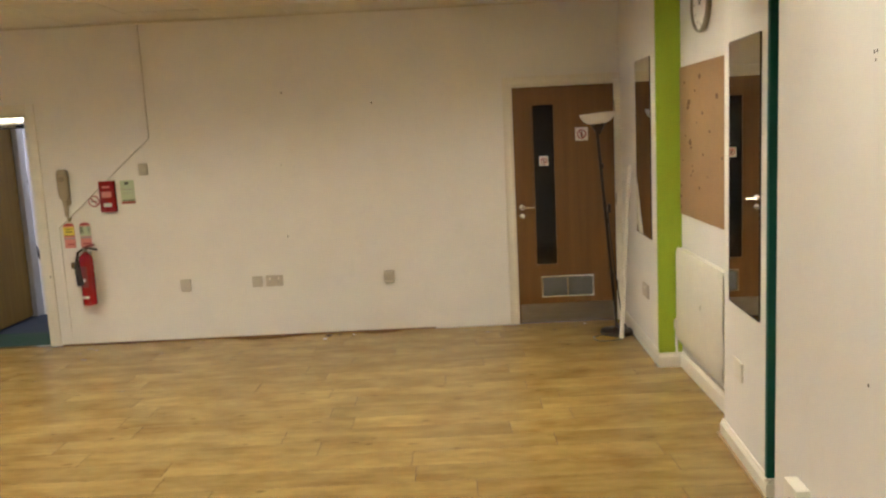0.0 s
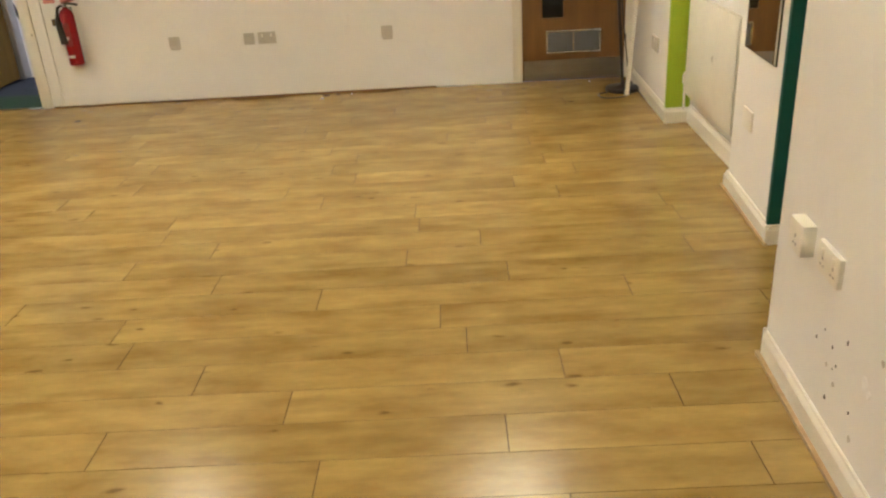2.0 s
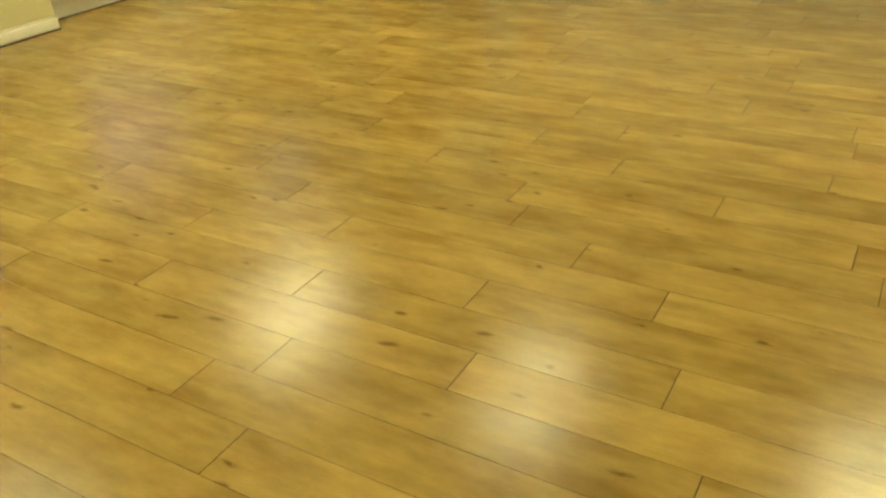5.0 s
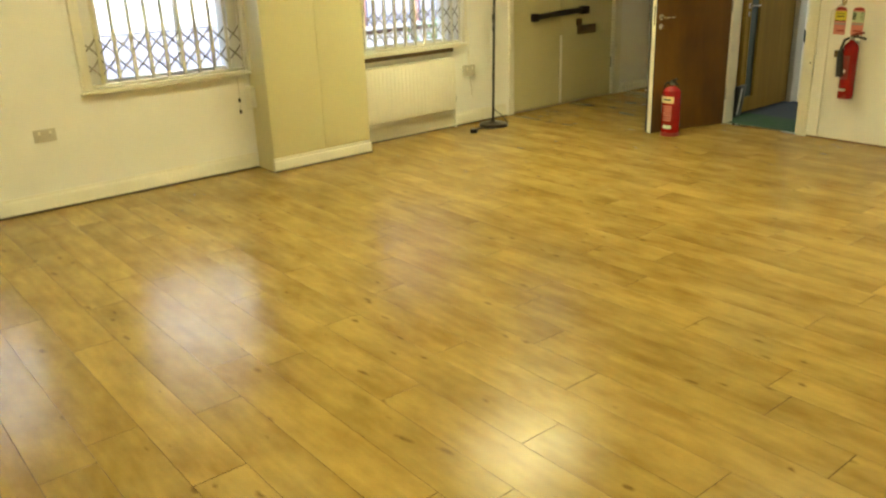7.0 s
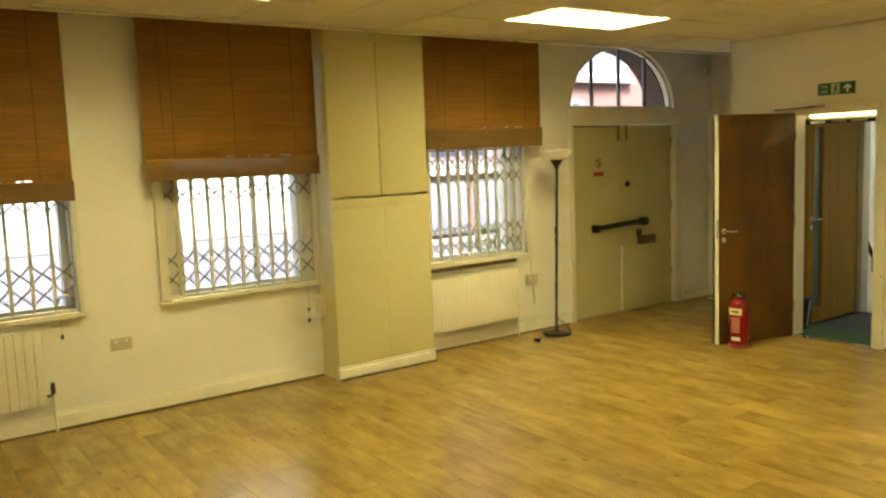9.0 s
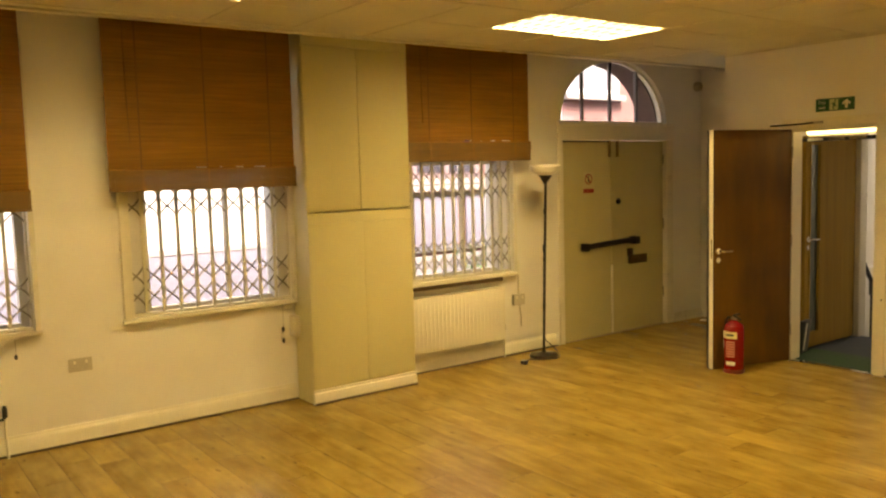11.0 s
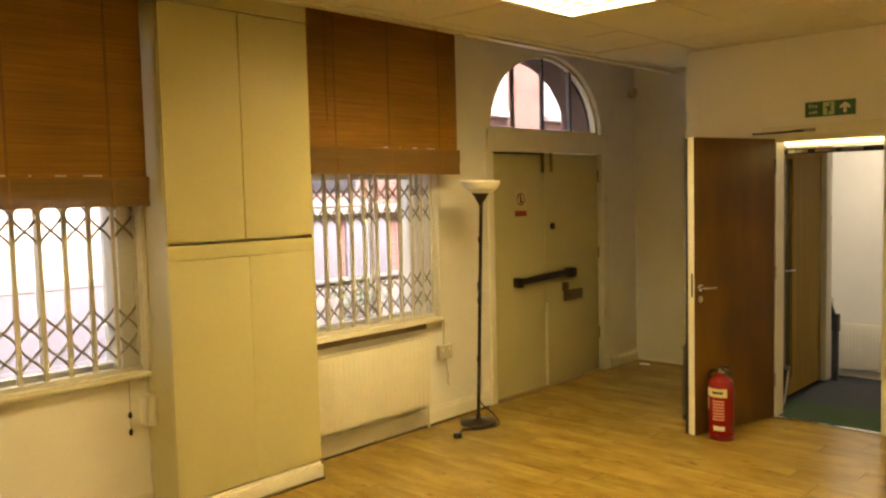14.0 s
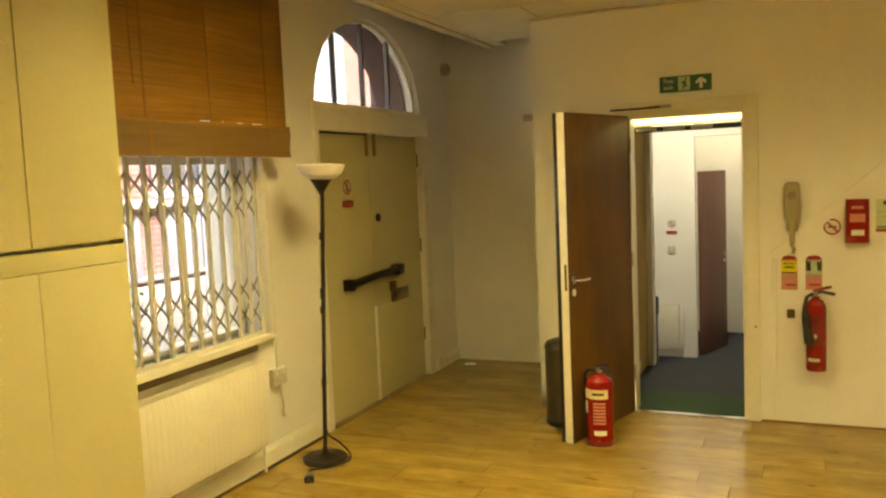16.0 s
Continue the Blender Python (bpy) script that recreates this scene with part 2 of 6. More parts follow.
M = dict(
    wall=wall_paint("white_emulsion"),
    lime=wall_paint("lime_emulsion", (0.34, 0.45, 0.005)),
    teal=wall_paint("teal_emulsion", (0.003, 0.075, 0.055)),
    gloss=surface("white_gloss_paint", (0.74, 0.70, 0.60), 0.32, var=0.05, scale=4, fine=40, bump=0.05),
    cream=surface("cream_board_paint", (0.61, 0.555, 0.315), 0.38, var=0.03, scale=1.5, fine=80, bump=0.04),
    plank=laminate("oak_laminate"),
    joint=surface("dark_plank_joint", (0.065, 0.036, 0.011), 0.85, spec=0.1),
    under=surface("dark_underlay", (0.03, 0.02, 0.012), 0.9),
    oak=wood("oak_door_veneer", (0.140, 0.068, 0.016), (0.185, 0.092, 0.022), 0.38, (0.5, 11, 11), False, False, along="z"),
    pale_oak=wood("pale_door_veneer", (0.27, 0.160, 0.020), (0.36, 0.220, 0.032), 0.75, (0.5, 9, 9), False, False, along="z"),
    sapele=stained("dark_door_veneer"),
    brown=wood("brown_door_veneer", (0.10, 0.04, 0.025), (0.15, 0.06, 0.035), 0.4, (0.5, 12, 12), False, False, along="z"),
    tile=surface("mineral_ceiling_tile", (0.72, 0.69, 0.60), 0.9, var=0.07, scale=1.7, fine=120, bump=0.5),
    tbar=surface("ceiling_grid", (0.66, 0.62, 0.52), 0.5, var=0.05),
    plaster=surface("grey_plaster", (0.55, 0.52, 0.47), 0.8, var=0.1),
    plastic=surface("white_plastic", (0.76, 0.72, 0.62), 0.35, var=0.03, scale=6),
    dim_plastic=surface("aged_plastic", (0.50, 0.46, 0.38), 0.4, var=0.06, scale=9),
    black=surface("black_plastic", (0.012, 0.011, 0.010), 0.35, var=0.2, scale=12),
    iron=surface("dark_brown_metal", (0.020, 0.013, 0.010), 0.38, metal=0.3, var=0.2, scale=12),
    chrome=surface("chrome", (0.75, 0.74, 0.72), 0.16, metal=1.0, var=0.04, bump=0),
    steel=surface("brushed_steel", (0.36, 0.34, 0.31), 0.34, metal=1.0, var=0.1, scale=5, fine=90, stretch=(1, 1, 8), bump=0.1),
    red=surface("red_enamel", (0.24, 0.006, 0.009), 0.25, var=0.08, scale=6, bump=0.02),
    label_cream=surface("cream_label", (0.72, 0.62, 0.36), 0.5),
    label_white=surface("white_label", (0.74, 0.72, 0.68), 0.5),
    label_grey=surface("grey_print", (0.34, 0.30, 0.28), 0.6),
    label_yellow=surface("yellow_label", (0.70, 0.60, 0.05), 0.5),
    label_red=surface("red_print", (0.30, 0.022, 0.024), 0.5),
    label_pink=surface("pale_red_print", (0.60, 0.22, 0.18), 0.5),
    label_green=surface("pale_green_card", (0.48, 0.56, 0.36), 0.55),
    label_black=surface("black_print", (0.02, 0.02, 0.02), 0.5),
    sign_green=surface("sign_green", (0.012, 0.10, 0.04), 0.4),
    opal=surface("opal_shade", (0.78, 0.74, 0.68), 0.35, var=0.03),
    cork=surface("cork", (0.33, 0.205, 0.09), 0.85, var=0.12, scale=2.0, fine=140, bump=0.5),
    brass=surface("tarnished_brass", (0.13, 0.09, 0.04), 0.4, metal=0.7),
    dark_hole=surface("dark_hole", (0.02, 0.016, 0.012), 0.9),
    trellis=surface("cream_trellis_enamel", (0.62, 0.58, 0.48), 0.4, var=0.06, scale=9),
    cane=cane("bamboo_cane"),
    cane_dark=surface("blind_tape", (0.255, 0.120, 0.021), 0.7, var=0.15),
    # opaque copy of the cane, darkened for the shade of the folded hem
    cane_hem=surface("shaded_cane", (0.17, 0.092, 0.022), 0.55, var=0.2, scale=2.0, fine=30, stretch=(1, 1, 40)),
    carpet=surface("blue_grey_carpet", (0.020, 0.026, 0.036), 0.95, var=0.3, scale=5, fine=220, bump=0.8),
    carpet_green=surface("green_mat", (0.012, 0.045, 0.010), 0.95, var=0.3, scale=5, fine=220, bump=0.8),
    glass=glass_like("clear_glass"),
    frosted=surface("dark_glass", (0.006, 0.006, 0.007), 0.07, var=0.05, bump=0),
    pane2=surface("grey_wired_glass", (0.10, 0.13, 0.12), 0.12, var=0.05, bump=0),
    mirror=surface("mirror_silver", (0.86, 0.85, 0.82), 0.015, metal=1.0, var=0.0, bump=0),
    brick=brickwork("red_brick"),
    render=surface("pale_render", (0.185, 0.18, 0.255), 0.8, var=0.05, scale=0.7),
    white_upvc=surface("white_window_paint", (0.68, 0.69, 0.76), 0.4),
    sash=surface("painted_sash", (0.70, 0.68, 0.66), 0.45),
    tarmac=surface("tarmac", (0.05, 0.05, 0.05), 0.9, var=0.2),
    slate=surface("slate_grey", (0.16, 0.16, 0.17), 0.7, var=0.15),
    leaf=surface("leaf_green", (0.06, 0.11, 0.03), 0.6, var=0.3, scale=20),
    batten=lit("batten_light", (1.0, 0.82, 0.40), 1.5),
)


# ---------- mesh kit ----------
def box(bm, a, b, bevel=0.0):
    x0, y0, z0 = (min(p, q) for p, q in zip(a, b))
    x1, y1, z1 = (max(p, q) for p, q in zip(a, b))
    v = [bm.verts.new(c) for c in ((x0, y0, z0), (x1, y0, z0), (x1, y1, z0), (x0, y1, z0), (x0, y0, z1), (x1, y0, z1), (x1, y1, z1), (x0, y1, z1))]
    fs = [bm.faces.new([v[i] for i in q]) for q in ((3, 2, 1, 0), (4, 5, 6, 7), (0, 1, 5, 4), (1, 2, 6, 5), (2, 3, 7, 6), (3, 0, 4, 7))]
    if bevel:
        es = list({e for f in fs for e in f.edges})
        bmesh.ops.bevel(bm, geom=es, offset=bevel, segments=2, profile=0.6, affect="EDGES")
    return bm


def boxes(*items):
    bm = bmesh.new()
    for it in items:
        box(bm, *it)
    return bm


def lathe(profile, seg=28, bm=None, centre=(0, 0, 0)):
    """Turned about z; profile of (radius, height) from bottom to top, outside first."""
    bm = bm or bmesh.new()
    rings = []
    for r, z in profile:
        if r < 1e-5:
            rings.append([bm.verts.new((centre[0], centre[1], centre[2] + z))])
        else:
            rings.append([bm.verts.new((centre[0] + r * math.cos(2 * math.pi * k / seg), centre[1] + r * math.sin(2 * math.pi * k / seg), centre[2] + z)) for k in range(seg)])
    for a, b in zip(rings, rings[1:]):
        for k in range(seg):
            j = (k + 1) % seg
            ring = [a[k % len(a)], a[j % len(a)], b[j % len(b)], b[k % len(b)]]
            q = list(dict.fromkeys(ring))
            if len(q) > 2:
                bm.faces.new(q)
    return bm


def tube(points, r, seg=10, bm=None, ends=True):
    """A round bar along points."""
    bm = bm or bmesh.new()
    pts = [Vector(p) for p in points]
    rings, side = [], None
    for i, p in enumerate(pts):
        d = (pts[min(i + 1, len(pts) - 1)] - pts[max(i - 1, 0)]).normalized()
        if side is None:
            side = d.orthogonal().normalized()
        side = (side - d * side.dot(d)).normalized()
        up = d.cross(side)
        rr = r[i] if isinstance(r, (list, tuple)) else r
        rings.append([bm.verts.new(p + rr * (math.cos(2 * math.pi * k / seg) * side + math.sin(2 * math.pi * k / seg) * up)) for k in range(seg)])
    for a, b in zip(rings, rings[1:]):
        for k in range(seg):
            bm.faces.new((a[k], a[(k + 1) % seg], b[(k + 1) % seg], b[k]))
    if ends:
        bm.faces.new(rings[0][::-1])
        bm.faces.new(rings[-1])
    return bm


def smooth_path(pts, n=6):
    """Points along a smooth curve through pts."""
    p = [Vector(q) for q in pts]
    p = [2 * p[0] - p[1]] + p + [2 * p[-1] - p[-2]]
    out = []
    for i in range(1, len(p) - 2):
        for k in range(n):
            u = k / n
            a, b, c, d = p[i - 1 : i + 3]
            out.append(0.5 * (2 * b + (c - a) * u + (2 * a - 5 * b + 4 * c - d) * u * u + (3 * b - a - 3 * c + d) * u ** 3))
    return out + [p[-2]]


def slab(bm, outline, y0, y1):
    """A flat outline of (x, z) made solid from y0 to y1."""
    a = [bm.verts.new((x, y0, z)) for x, z in outline]
    b = [bm.verts.new((x, y1, z)) for x, z in outline]
    bm.faces.new(a)
    bm.faces.new(b[::-1])
    for k in range(len(a)):
        j = (k + 1) % len(a)
        bm.faces.new((a[j], a[k], b[k], b[j]))
    return bm


def disc_outline(cx, cz, rx, rz=None, n=24):
    return [(cx + rx * math.cos(2 * math.pi * k / n), cz + (rz or rx) * math.sin(2 * math.pi * k / n)) for k in range(n)]


def mesh_of(bm, name, material):
    bmesh.ops.recalc_face_normals(bm, faces=bm.faces)
    for f in bm.faces:
        f.smooth = True
    for e in bm.edges:
        if len(e.link_faces) == 2 and e.calc_face_angle(0) > 0.352:
            e.smooth = False
    me = bpy.data.meshes.new(name)
    bm.to_mesh(me)
    bm.free()
    me.materials.append(material)
    return me


def part(name, bm, material, parent=None, label=""):
    ob = new(name, mesh_of(bm, name, material))
    ob.parent = parent
    return tagged(ob, label)


def thing(name, m, label, category, group=""):
    ob = new(name)
    ob.empty_display_size = 0.1
    ob.matrix_world = m
    return tagged(ob, label, category, group)


def setting(name, bm, material, label="", category=""):
    return tagged(part(name, bm, material), label or name.replace("_", " "), category or name.split("_")[0], kind="structure")


def writing(text, size, x, y, z, material, parent, name="lettering"):
    """Flat letters facing -y, centred at (x, z)."""
    cu = bpy.data.curves.new(name, "FONT")
    cu.body, cu.size, cu.align_x, cu.align_y, cu.extrude = text, size, "CENTER", "CENTER", 0.0004
    tmp = bpy.data.objects.new(name, cu)
    scene.collection.objects.link(tmp)
    me = bpy.data.meshes.new_from_object(tmp.evaluated_get(bpy.context.evaluated_depsgraph_get()))
    bpy.data.objects.remove(tmp)
    me.transform(pose(x, y, z, 90))
    me.materials.clear()
    me.materials.append(material)
    ob = new(name, me)
    ob.parent = parent
    return ob


def pierced(us, zs, holes, place):
    """A wall from a grid of cells (u along, z up) less the holes; place(u, d, z) puts a corner, d = 0 face, 1 back."""
    us = sorted({*us, *(h[k] for h in holes for k in (0, 2))})
    zs = sorted({*zs, *(h[k] for h in holes for k in (1, 3))})
    bm, cache = bmesh.new(), {}

    def vert(i, d, j):
        if (i, d, j) not in cache:
            cache[i, d, j] = bm.verts.new(place(us[i], d, zs[j]))
        return cache[i, d, j]

    def solid(i, j):
        if not (0 <= i < len(us) - 1 and 0 <= j < len(zs) - 1):
            return False
        u, z = (us[i] + us[i + 1]) / 2, (zs[j] + zs[j + 1]) / 2
        return not any(a < u < c and b < z < d for a, b, c, d in holes)

    for i in range(len(us) - 1):
        for j in range(len(zs) - 1):
            if not solid(i, j):
                continue
            for d in (0, 1):
                bm.faces.new((vert(i, d, j), vert(i + 1, d, j), vert(i + 1, d, j + 1), vert(i, d, j + 1)))
            for (di, dj), (p, q) in (((-1, 0), ((i, j), (i, j + 1))), ((1, 0), ((i + 1, j), (i + 1, j + 1))), ((0, -1), ((i, j), (i + 1, j))), ((0, 1), ((i, j + 1), (i + 1, j + 1)))):
                if not solid(i + di, j + dj):
                    bm.faces.new((vert(p[0], 0, p[1]), vert(q[0], 0, q[1]), vert(q[0], 1, q[1]), vert(p[0], 1, p[1])))
    return bm


def facing(wall, u, z, off=0.0):
    """Pose of a fixture on a wall: local x to the viewer's right, -y out of the wall, z up."""
    if wall == "far":
        return pose(u, FAR - off, z)
    if wall == "window":
        return pose(WIN + off, u, z, 0, 0, 90)
    x, y, slope = wall
    return pose(x + slope * (u - y) - off, u, z, 0, 0, -90 - math.degrees(math.atan(slope)))


# ---------- the room's plan ----------
FAR, WIN, BACK = 7.56, -6.65, -2.2
# the east side runs a few degrees off square: (x, y, slope) of each face
RIGHT, ALCOVE, PIER, NEAR = (0.868, 6.12, 0.035), (1.02, 6.12, 0.02), (0.875, 4.83, 0.066), (0.474, 3.13, 0.054)


def face_x(wall, y):
    return wall[0] + wall[2] * (y - wall[1])


def prism(bm, outline, z0, z1):
    """An outline of (x, y) made solid from z0 to z1."""
    a = [bm.verts.new((x, y, z0)) for x, y in outline]
    b = [bm.verts.new((x, y, z1)) for x, y in outline]
    bm.faces.new(a[::-1])
    bm.faces.new(b)
    for k in range(len(a)):
        j = (k + 1) % len(a)
        bm.faces.new((a[k], a[j], b[j], b[k]))
    return bm


def slanted(wall, y0, y1, z0, z1, back=1.4):
    return prism(bmesh.new(), [(face_x(wall, y0), y0), (back, y0), (back, y1), (face_x(wall, y1), y1)], z0, z1)


CEIL, TOP, NICHE, SIDE = 2.715, 2.92, 8.81, -5.476
EXIT_L, EXIT_R, EXIT_H = -4.815, -4.09, 2.01
WINDOWS = [(0.55, 1.88), (2.50, 3.69), (4.74, 5.94)]
DOOR_A, DOOR_B, ARCH_Z, ARCH_H = 6.61, 8.20, 2.18, 0.65

M["shade_brown"] = surface("shade_brown_strip", (0.075, 0.045, 0.018), 0.5, var=0.2, scale=6)
M["bead"] = wood("pale_edging_bead", (0.36, 0.25, 0.11), (0.48, 0.35, 0.17), 0.4, knots=False, shuffle=False)
M["shaded_brick"] = surface("shade_darkened_brick", (0.085, 0.045, 0.04), 0.85, var=0.25, scale=9)
# window wall, with its windows and the arched doorway
holes = [(a, 0.79, b, 2.62) for a, b in WINDOWS] + [(DOOR_A, 0.0, DOOR_B, TOP)]
setting("wall_west", pierced([BACK - 0.2, NICHE + 0.2], [-0.6, TOP], holes, lambda u, d, z: (WIN - 0.36 * d, u, z)), M["wall"], "white painted wall with deep window reveals", "wall")
bm = bmesh.new()
mid, half, steps = (DOOR_A + DOOR_B) / 2, (DOOR_B - DOOR_A) / 2, 24
rows = []
for k in range(steps + 1):
    a = math.pi * k / steps
    y, z = mid - half * math.cos(a), ARCH_Z + ARCH_H * math.sin(a)
    rows.append([bm.verts.new(c) for c in ((WIN, y, z), (WIN, y, TOP), (WIN - 0.36, y, TOP), (WIN - 0.36, y, z))])
for p, q in zip(rows, rows[1:]):
    for k in range(4):
        bm.faces.new((p[k], p[(k + 1) % 4], q[(k + 1) % 4], q[k]))
setting("wall_west_arch", bm, M["wall"], "white painted arch over the double doors", "wall")

# brick reveal outside the glass, its shade put into the colour
bm = bmesh.new()
rows = []
for k in range(steps + 1):
    a = math.pi * k / steps
    rows.append([bm.verts.new((x, mid - (half - e) * math.cos(a), ARCH_Z - 0.05 + (ARCH_H + 0.05 - e) * math.sin(a))) for x, e in ((WIN - 0.12, 0.018), (WIN - 0.38, 0.018), (WIN - 0.38, 0.001), (WIN - 0.12, 0.001))])
for p, q in zip(rows, rows[1:]):
    for k in range(4):
        bm.faces.new((p[k], p[(k + 1) % 4], q[(k + 1) % 4], q[k]))
setting("arch_lining", bm, M["shaded_brick"], "brick soffit of the outer arch, coloured dark for its shade", "wall")
setting("wall_west_outer", pierced([BACK - 0.2, 14.0], [-0.65, TOP + 1.6], [(a - 0.10, 0.64, b + 0.16, 2.74) for a, b in WINDOWS] + [(DOOR_A - 0.02, -0.65, DOOR_B + 0.02, TOP)], lambda u, d, z: (WIN - 0.362 - 0.1 * d, u, z)), M["brick"], "red brick outer face of the building", "wall")
setting("wall_north", pierced([SIDE, 1.4], [-0.02, TOP], [(EXIT_L, -0.02, EXIT_R, EXIT_H), (0.0, -0.02, 0.88, 2.045)], lambda u, d, z: (u, FAR + 0.14 * d, z)), M["wall"], "white painted end wall with scuffs and screw holes", "wall")
setting("wall_niche_side", boxes(((SIDE, FAR + 0.14, -0.02), (SIDE + 0.14, NICHE, TOP))), M["wall"], "white painted side wall of the entrance niche", "wall")
setting("wall_niche_back", boxes(((WIN, NICHE, -0.02), (SIDE + 0.14, NICHE + 0.14, TOP))), M["wall"], "white painted back wall of the entrance niche", "wall")
setting("wall_east_far", slanted(RIGHT, 6.15, FAR, -0.02, TOP), M["wall"], "white painted wall beside the oak door", "wall")
setting("wall_east_nib", boxes(((0.858, 6.12, 0.1), (1.3, 6.15, TOP))), M["lime"], "lime green painted end of a wall pier", "wall")
setting("wall_east_alcove", slanted(ALCOVE, 4.83, 6.12, -0.02, TOP), M["wall"], "white painted alcove wall", "wall")
setting("wall_east_pier", slanted(PIER, 4.105, 4.83, -0.02, TOP), M["wall"], "white painted pier", "wall")
setting("wall_east_teal", boxes(((0.812, 4.08, 0.09), (1.4, 4.105, TOP))), M["teal"], "dark teal painted end of a pier", "wall")
setting("wall_east_step", boxes(((0.474, 3.13, -0.02), (1.4, 3.15, TOP)), ((1.25, 3.15, -0.02), (1.4, 4.08, TOP))), M["wall"], "white painted return wall", "wall")
setting("wall_east_near", slanted(NEAR, BACK, 3.13, -0.02, TOP), M["wall"], "white painted wall with scuffs and plug holes", "wall")
setting("wall_south", boxes(((WIN, BACK - 0.2, -0.02), (1.4, BACK, TOP))), M["wall"], "plain white painted wall", "wall")

# roof slab over all, and the suspended ceiling under it
setting("roof_slab", boxes(((-7.0, BACK - 0.2, TOP), (2.0, 14.0, TOP + 0.3))), M["plaster"], "plastered structural ceiling", "ceiling")
# corner of each ceiling light and its glow, tuned to balance the room
# the last three are unseen, added on the same grid as fill light
PANELS = [(-5.385, 4.66, 1.05), (-2.985, 4.66, 0.62), (-0.585, 4.66, 0.8), (-5.385, 1.66, 0.65), (-2.985, 1.66, 0.55), (-0.585, 1.66, 0.4), (-2.985, -1.34, 0.6)]
EDGE = -6.085
gx = [-5.385 + 0.6 * k for k in range(-2, 12)]
gy = [4.66 + 0.6 * k for k in range(-12, 8)]


def ceiling_mesh():
    bm = bmesh.new()
    bars = bmesh.new()
    for i, x in enumerate(gx[:-1]):
        for j, y in enumerate(gy[:-1]):
            x0, x1, y0, y1 = max(x, EDGE), min(x + 0.6, 1.3), max(y, BACK), min(y + 0.6, 8.52)
            if x1 - x0 < 0.03 or y1 - y0 < 0.03:
                continue
            if y0 >= FAR - 0.02 and x0 >= SIDE - 0.02:
                continue
            if y1 > FAR and x1 > SIDE + 0.02:
                y1 = FAR
            if x1 > SIDE and y0 > FAR - 0.05:
                x1 = SIDE
            if any(abs(x - px) < 0.1 and py - 0.1 < y < py + 1.0 for px, py, _ in PANELS):
                continue
            if x1 > -5.75 and y1 > 8.4:
                y1 = 8.47
            sag = random.uniform(0.0, 0.005)
            box(bm, (x0 + 0.009, y0 + 0.009, CEIL + sag), (x1 - 0.009, y1 - 0.009, CEIL + 0.02))
    return bm


setting("ceiling", ceiling_mesh(), M["tile"], "suspended ceiling of off-white mineral tiles", "ceiling")
bm = bmesh.new()
for x in gx:
    if x > EDGE:
        box(bm, (x - 0.011, BACK, CEIL + 0.006), (x + 0.011, FAR if x > SIDE else 8.52, CEIL + 0.03))
for y in gy:
    if BACK < y < 8.5:
        box(bm, (EDGE, y - 0.011, CEIL + 0.007), (1.3 if y < FAR else SIDE, y + 0.011, CEIL + 0.031))
setting("ceiling_grid", bm, M["tbar"], "pale metal grid bars of the suspended ceiling", "ceiling grid")
setting("ceiling_edge", boxes(((EDGE - 0.02, BACK, CEIL - 0.004), (EDGE, 8.52, TOP)), ((EDGE - 0.05, BACK, CEIL - 0.012), (EDGE + 0.012, 8.52, CEIL - 0.0045)), ((EDGE, 8.52, CEIL - 0.004), (-5.72, 8.535, TOP))), M["gloss"], "white upstand along the open edge of the ceiling", "trim")
setting("ceiling_trim", boxes(((SIDE, FAR - 0.022, CEIL - 0.012), (0.91, FAR - 0.001, CEIL - 0.002))), M["tbar"], "wall angle of the ceiling grid", "trim")


M["blade"] = surface("grey_louvre_blade", (0.26, 0.25, 0.24), 0.6)
M["baffle"] = surface("dark_cell_shade", (0.035, 0.032, 0.03), 0.7)


def luminaire(x, y, level):
    glow = lit("fluorescent_light", LAMP_COLOUR, LAMP_GLOW * level)
    t = thing("ceiling_light", pose(x, y, CEIL), "recessed fluorescent ceiling light with a white louvre, lit", "ceiling light", "ceiling lights")
    part("housing", boxes(((0.005, 0.005, 0.004), (0.02, 1.195, 0.09)), ((0.58, 0.005, 0.004), (0.595, 1.195, 0.09)), ((0.02, 0.005, 0.004), (0.58, 0.02, 0.09)), ((0.02, 1.18, 0.004), (0.58, 1.195, 0.09)), ((0.005, 0.005, 0.09), (0.595, 1.195, 0.1))), M["gloss"], t)
    part("diffuser", boxes(((0.022, 0.022, 0.052), (0.578, 1.178, 0.06))), glow, t, "glowing warm white diffuser")
    bm = bmesh.new()
    for k in range(1, 4):
        box(bm, (0.02 + 0.14 * k - 0.003, 0.02, 0.010), (0.02 + 0.14 * k + 0.003, 1.18, 0.048))
    for k in range(1, 12):
        box(bm, (0.02, 0.02 + 0.0967 * k - 0.002, 0.012), (0.58, 0.02 + 0.0967 * k + 0.002, 0.046))
    part("louvre", bm, M["blade"], t, "white cross-blade louvre")
    # dark plates stand in for the shaded hollows of the louvre cells
    bm = bmesh.new()
    for i in range(4):
        for k in range(12):
            x, y = 0.09 + 0.14 * i, 0.068 + 0.0967 * k
            box(bm, (x - 0.032, y - 0.011, 0.010), (x + 0.032, y + 0.011, 0.014))
    tagged(part("clip_pattern", bm, M["baffle"], t, "small dark plates standing in for the shaded louvre cells"), kind="stuff")
    return t


for px, py, level in PANELS:
    luminaire(px, py, level)


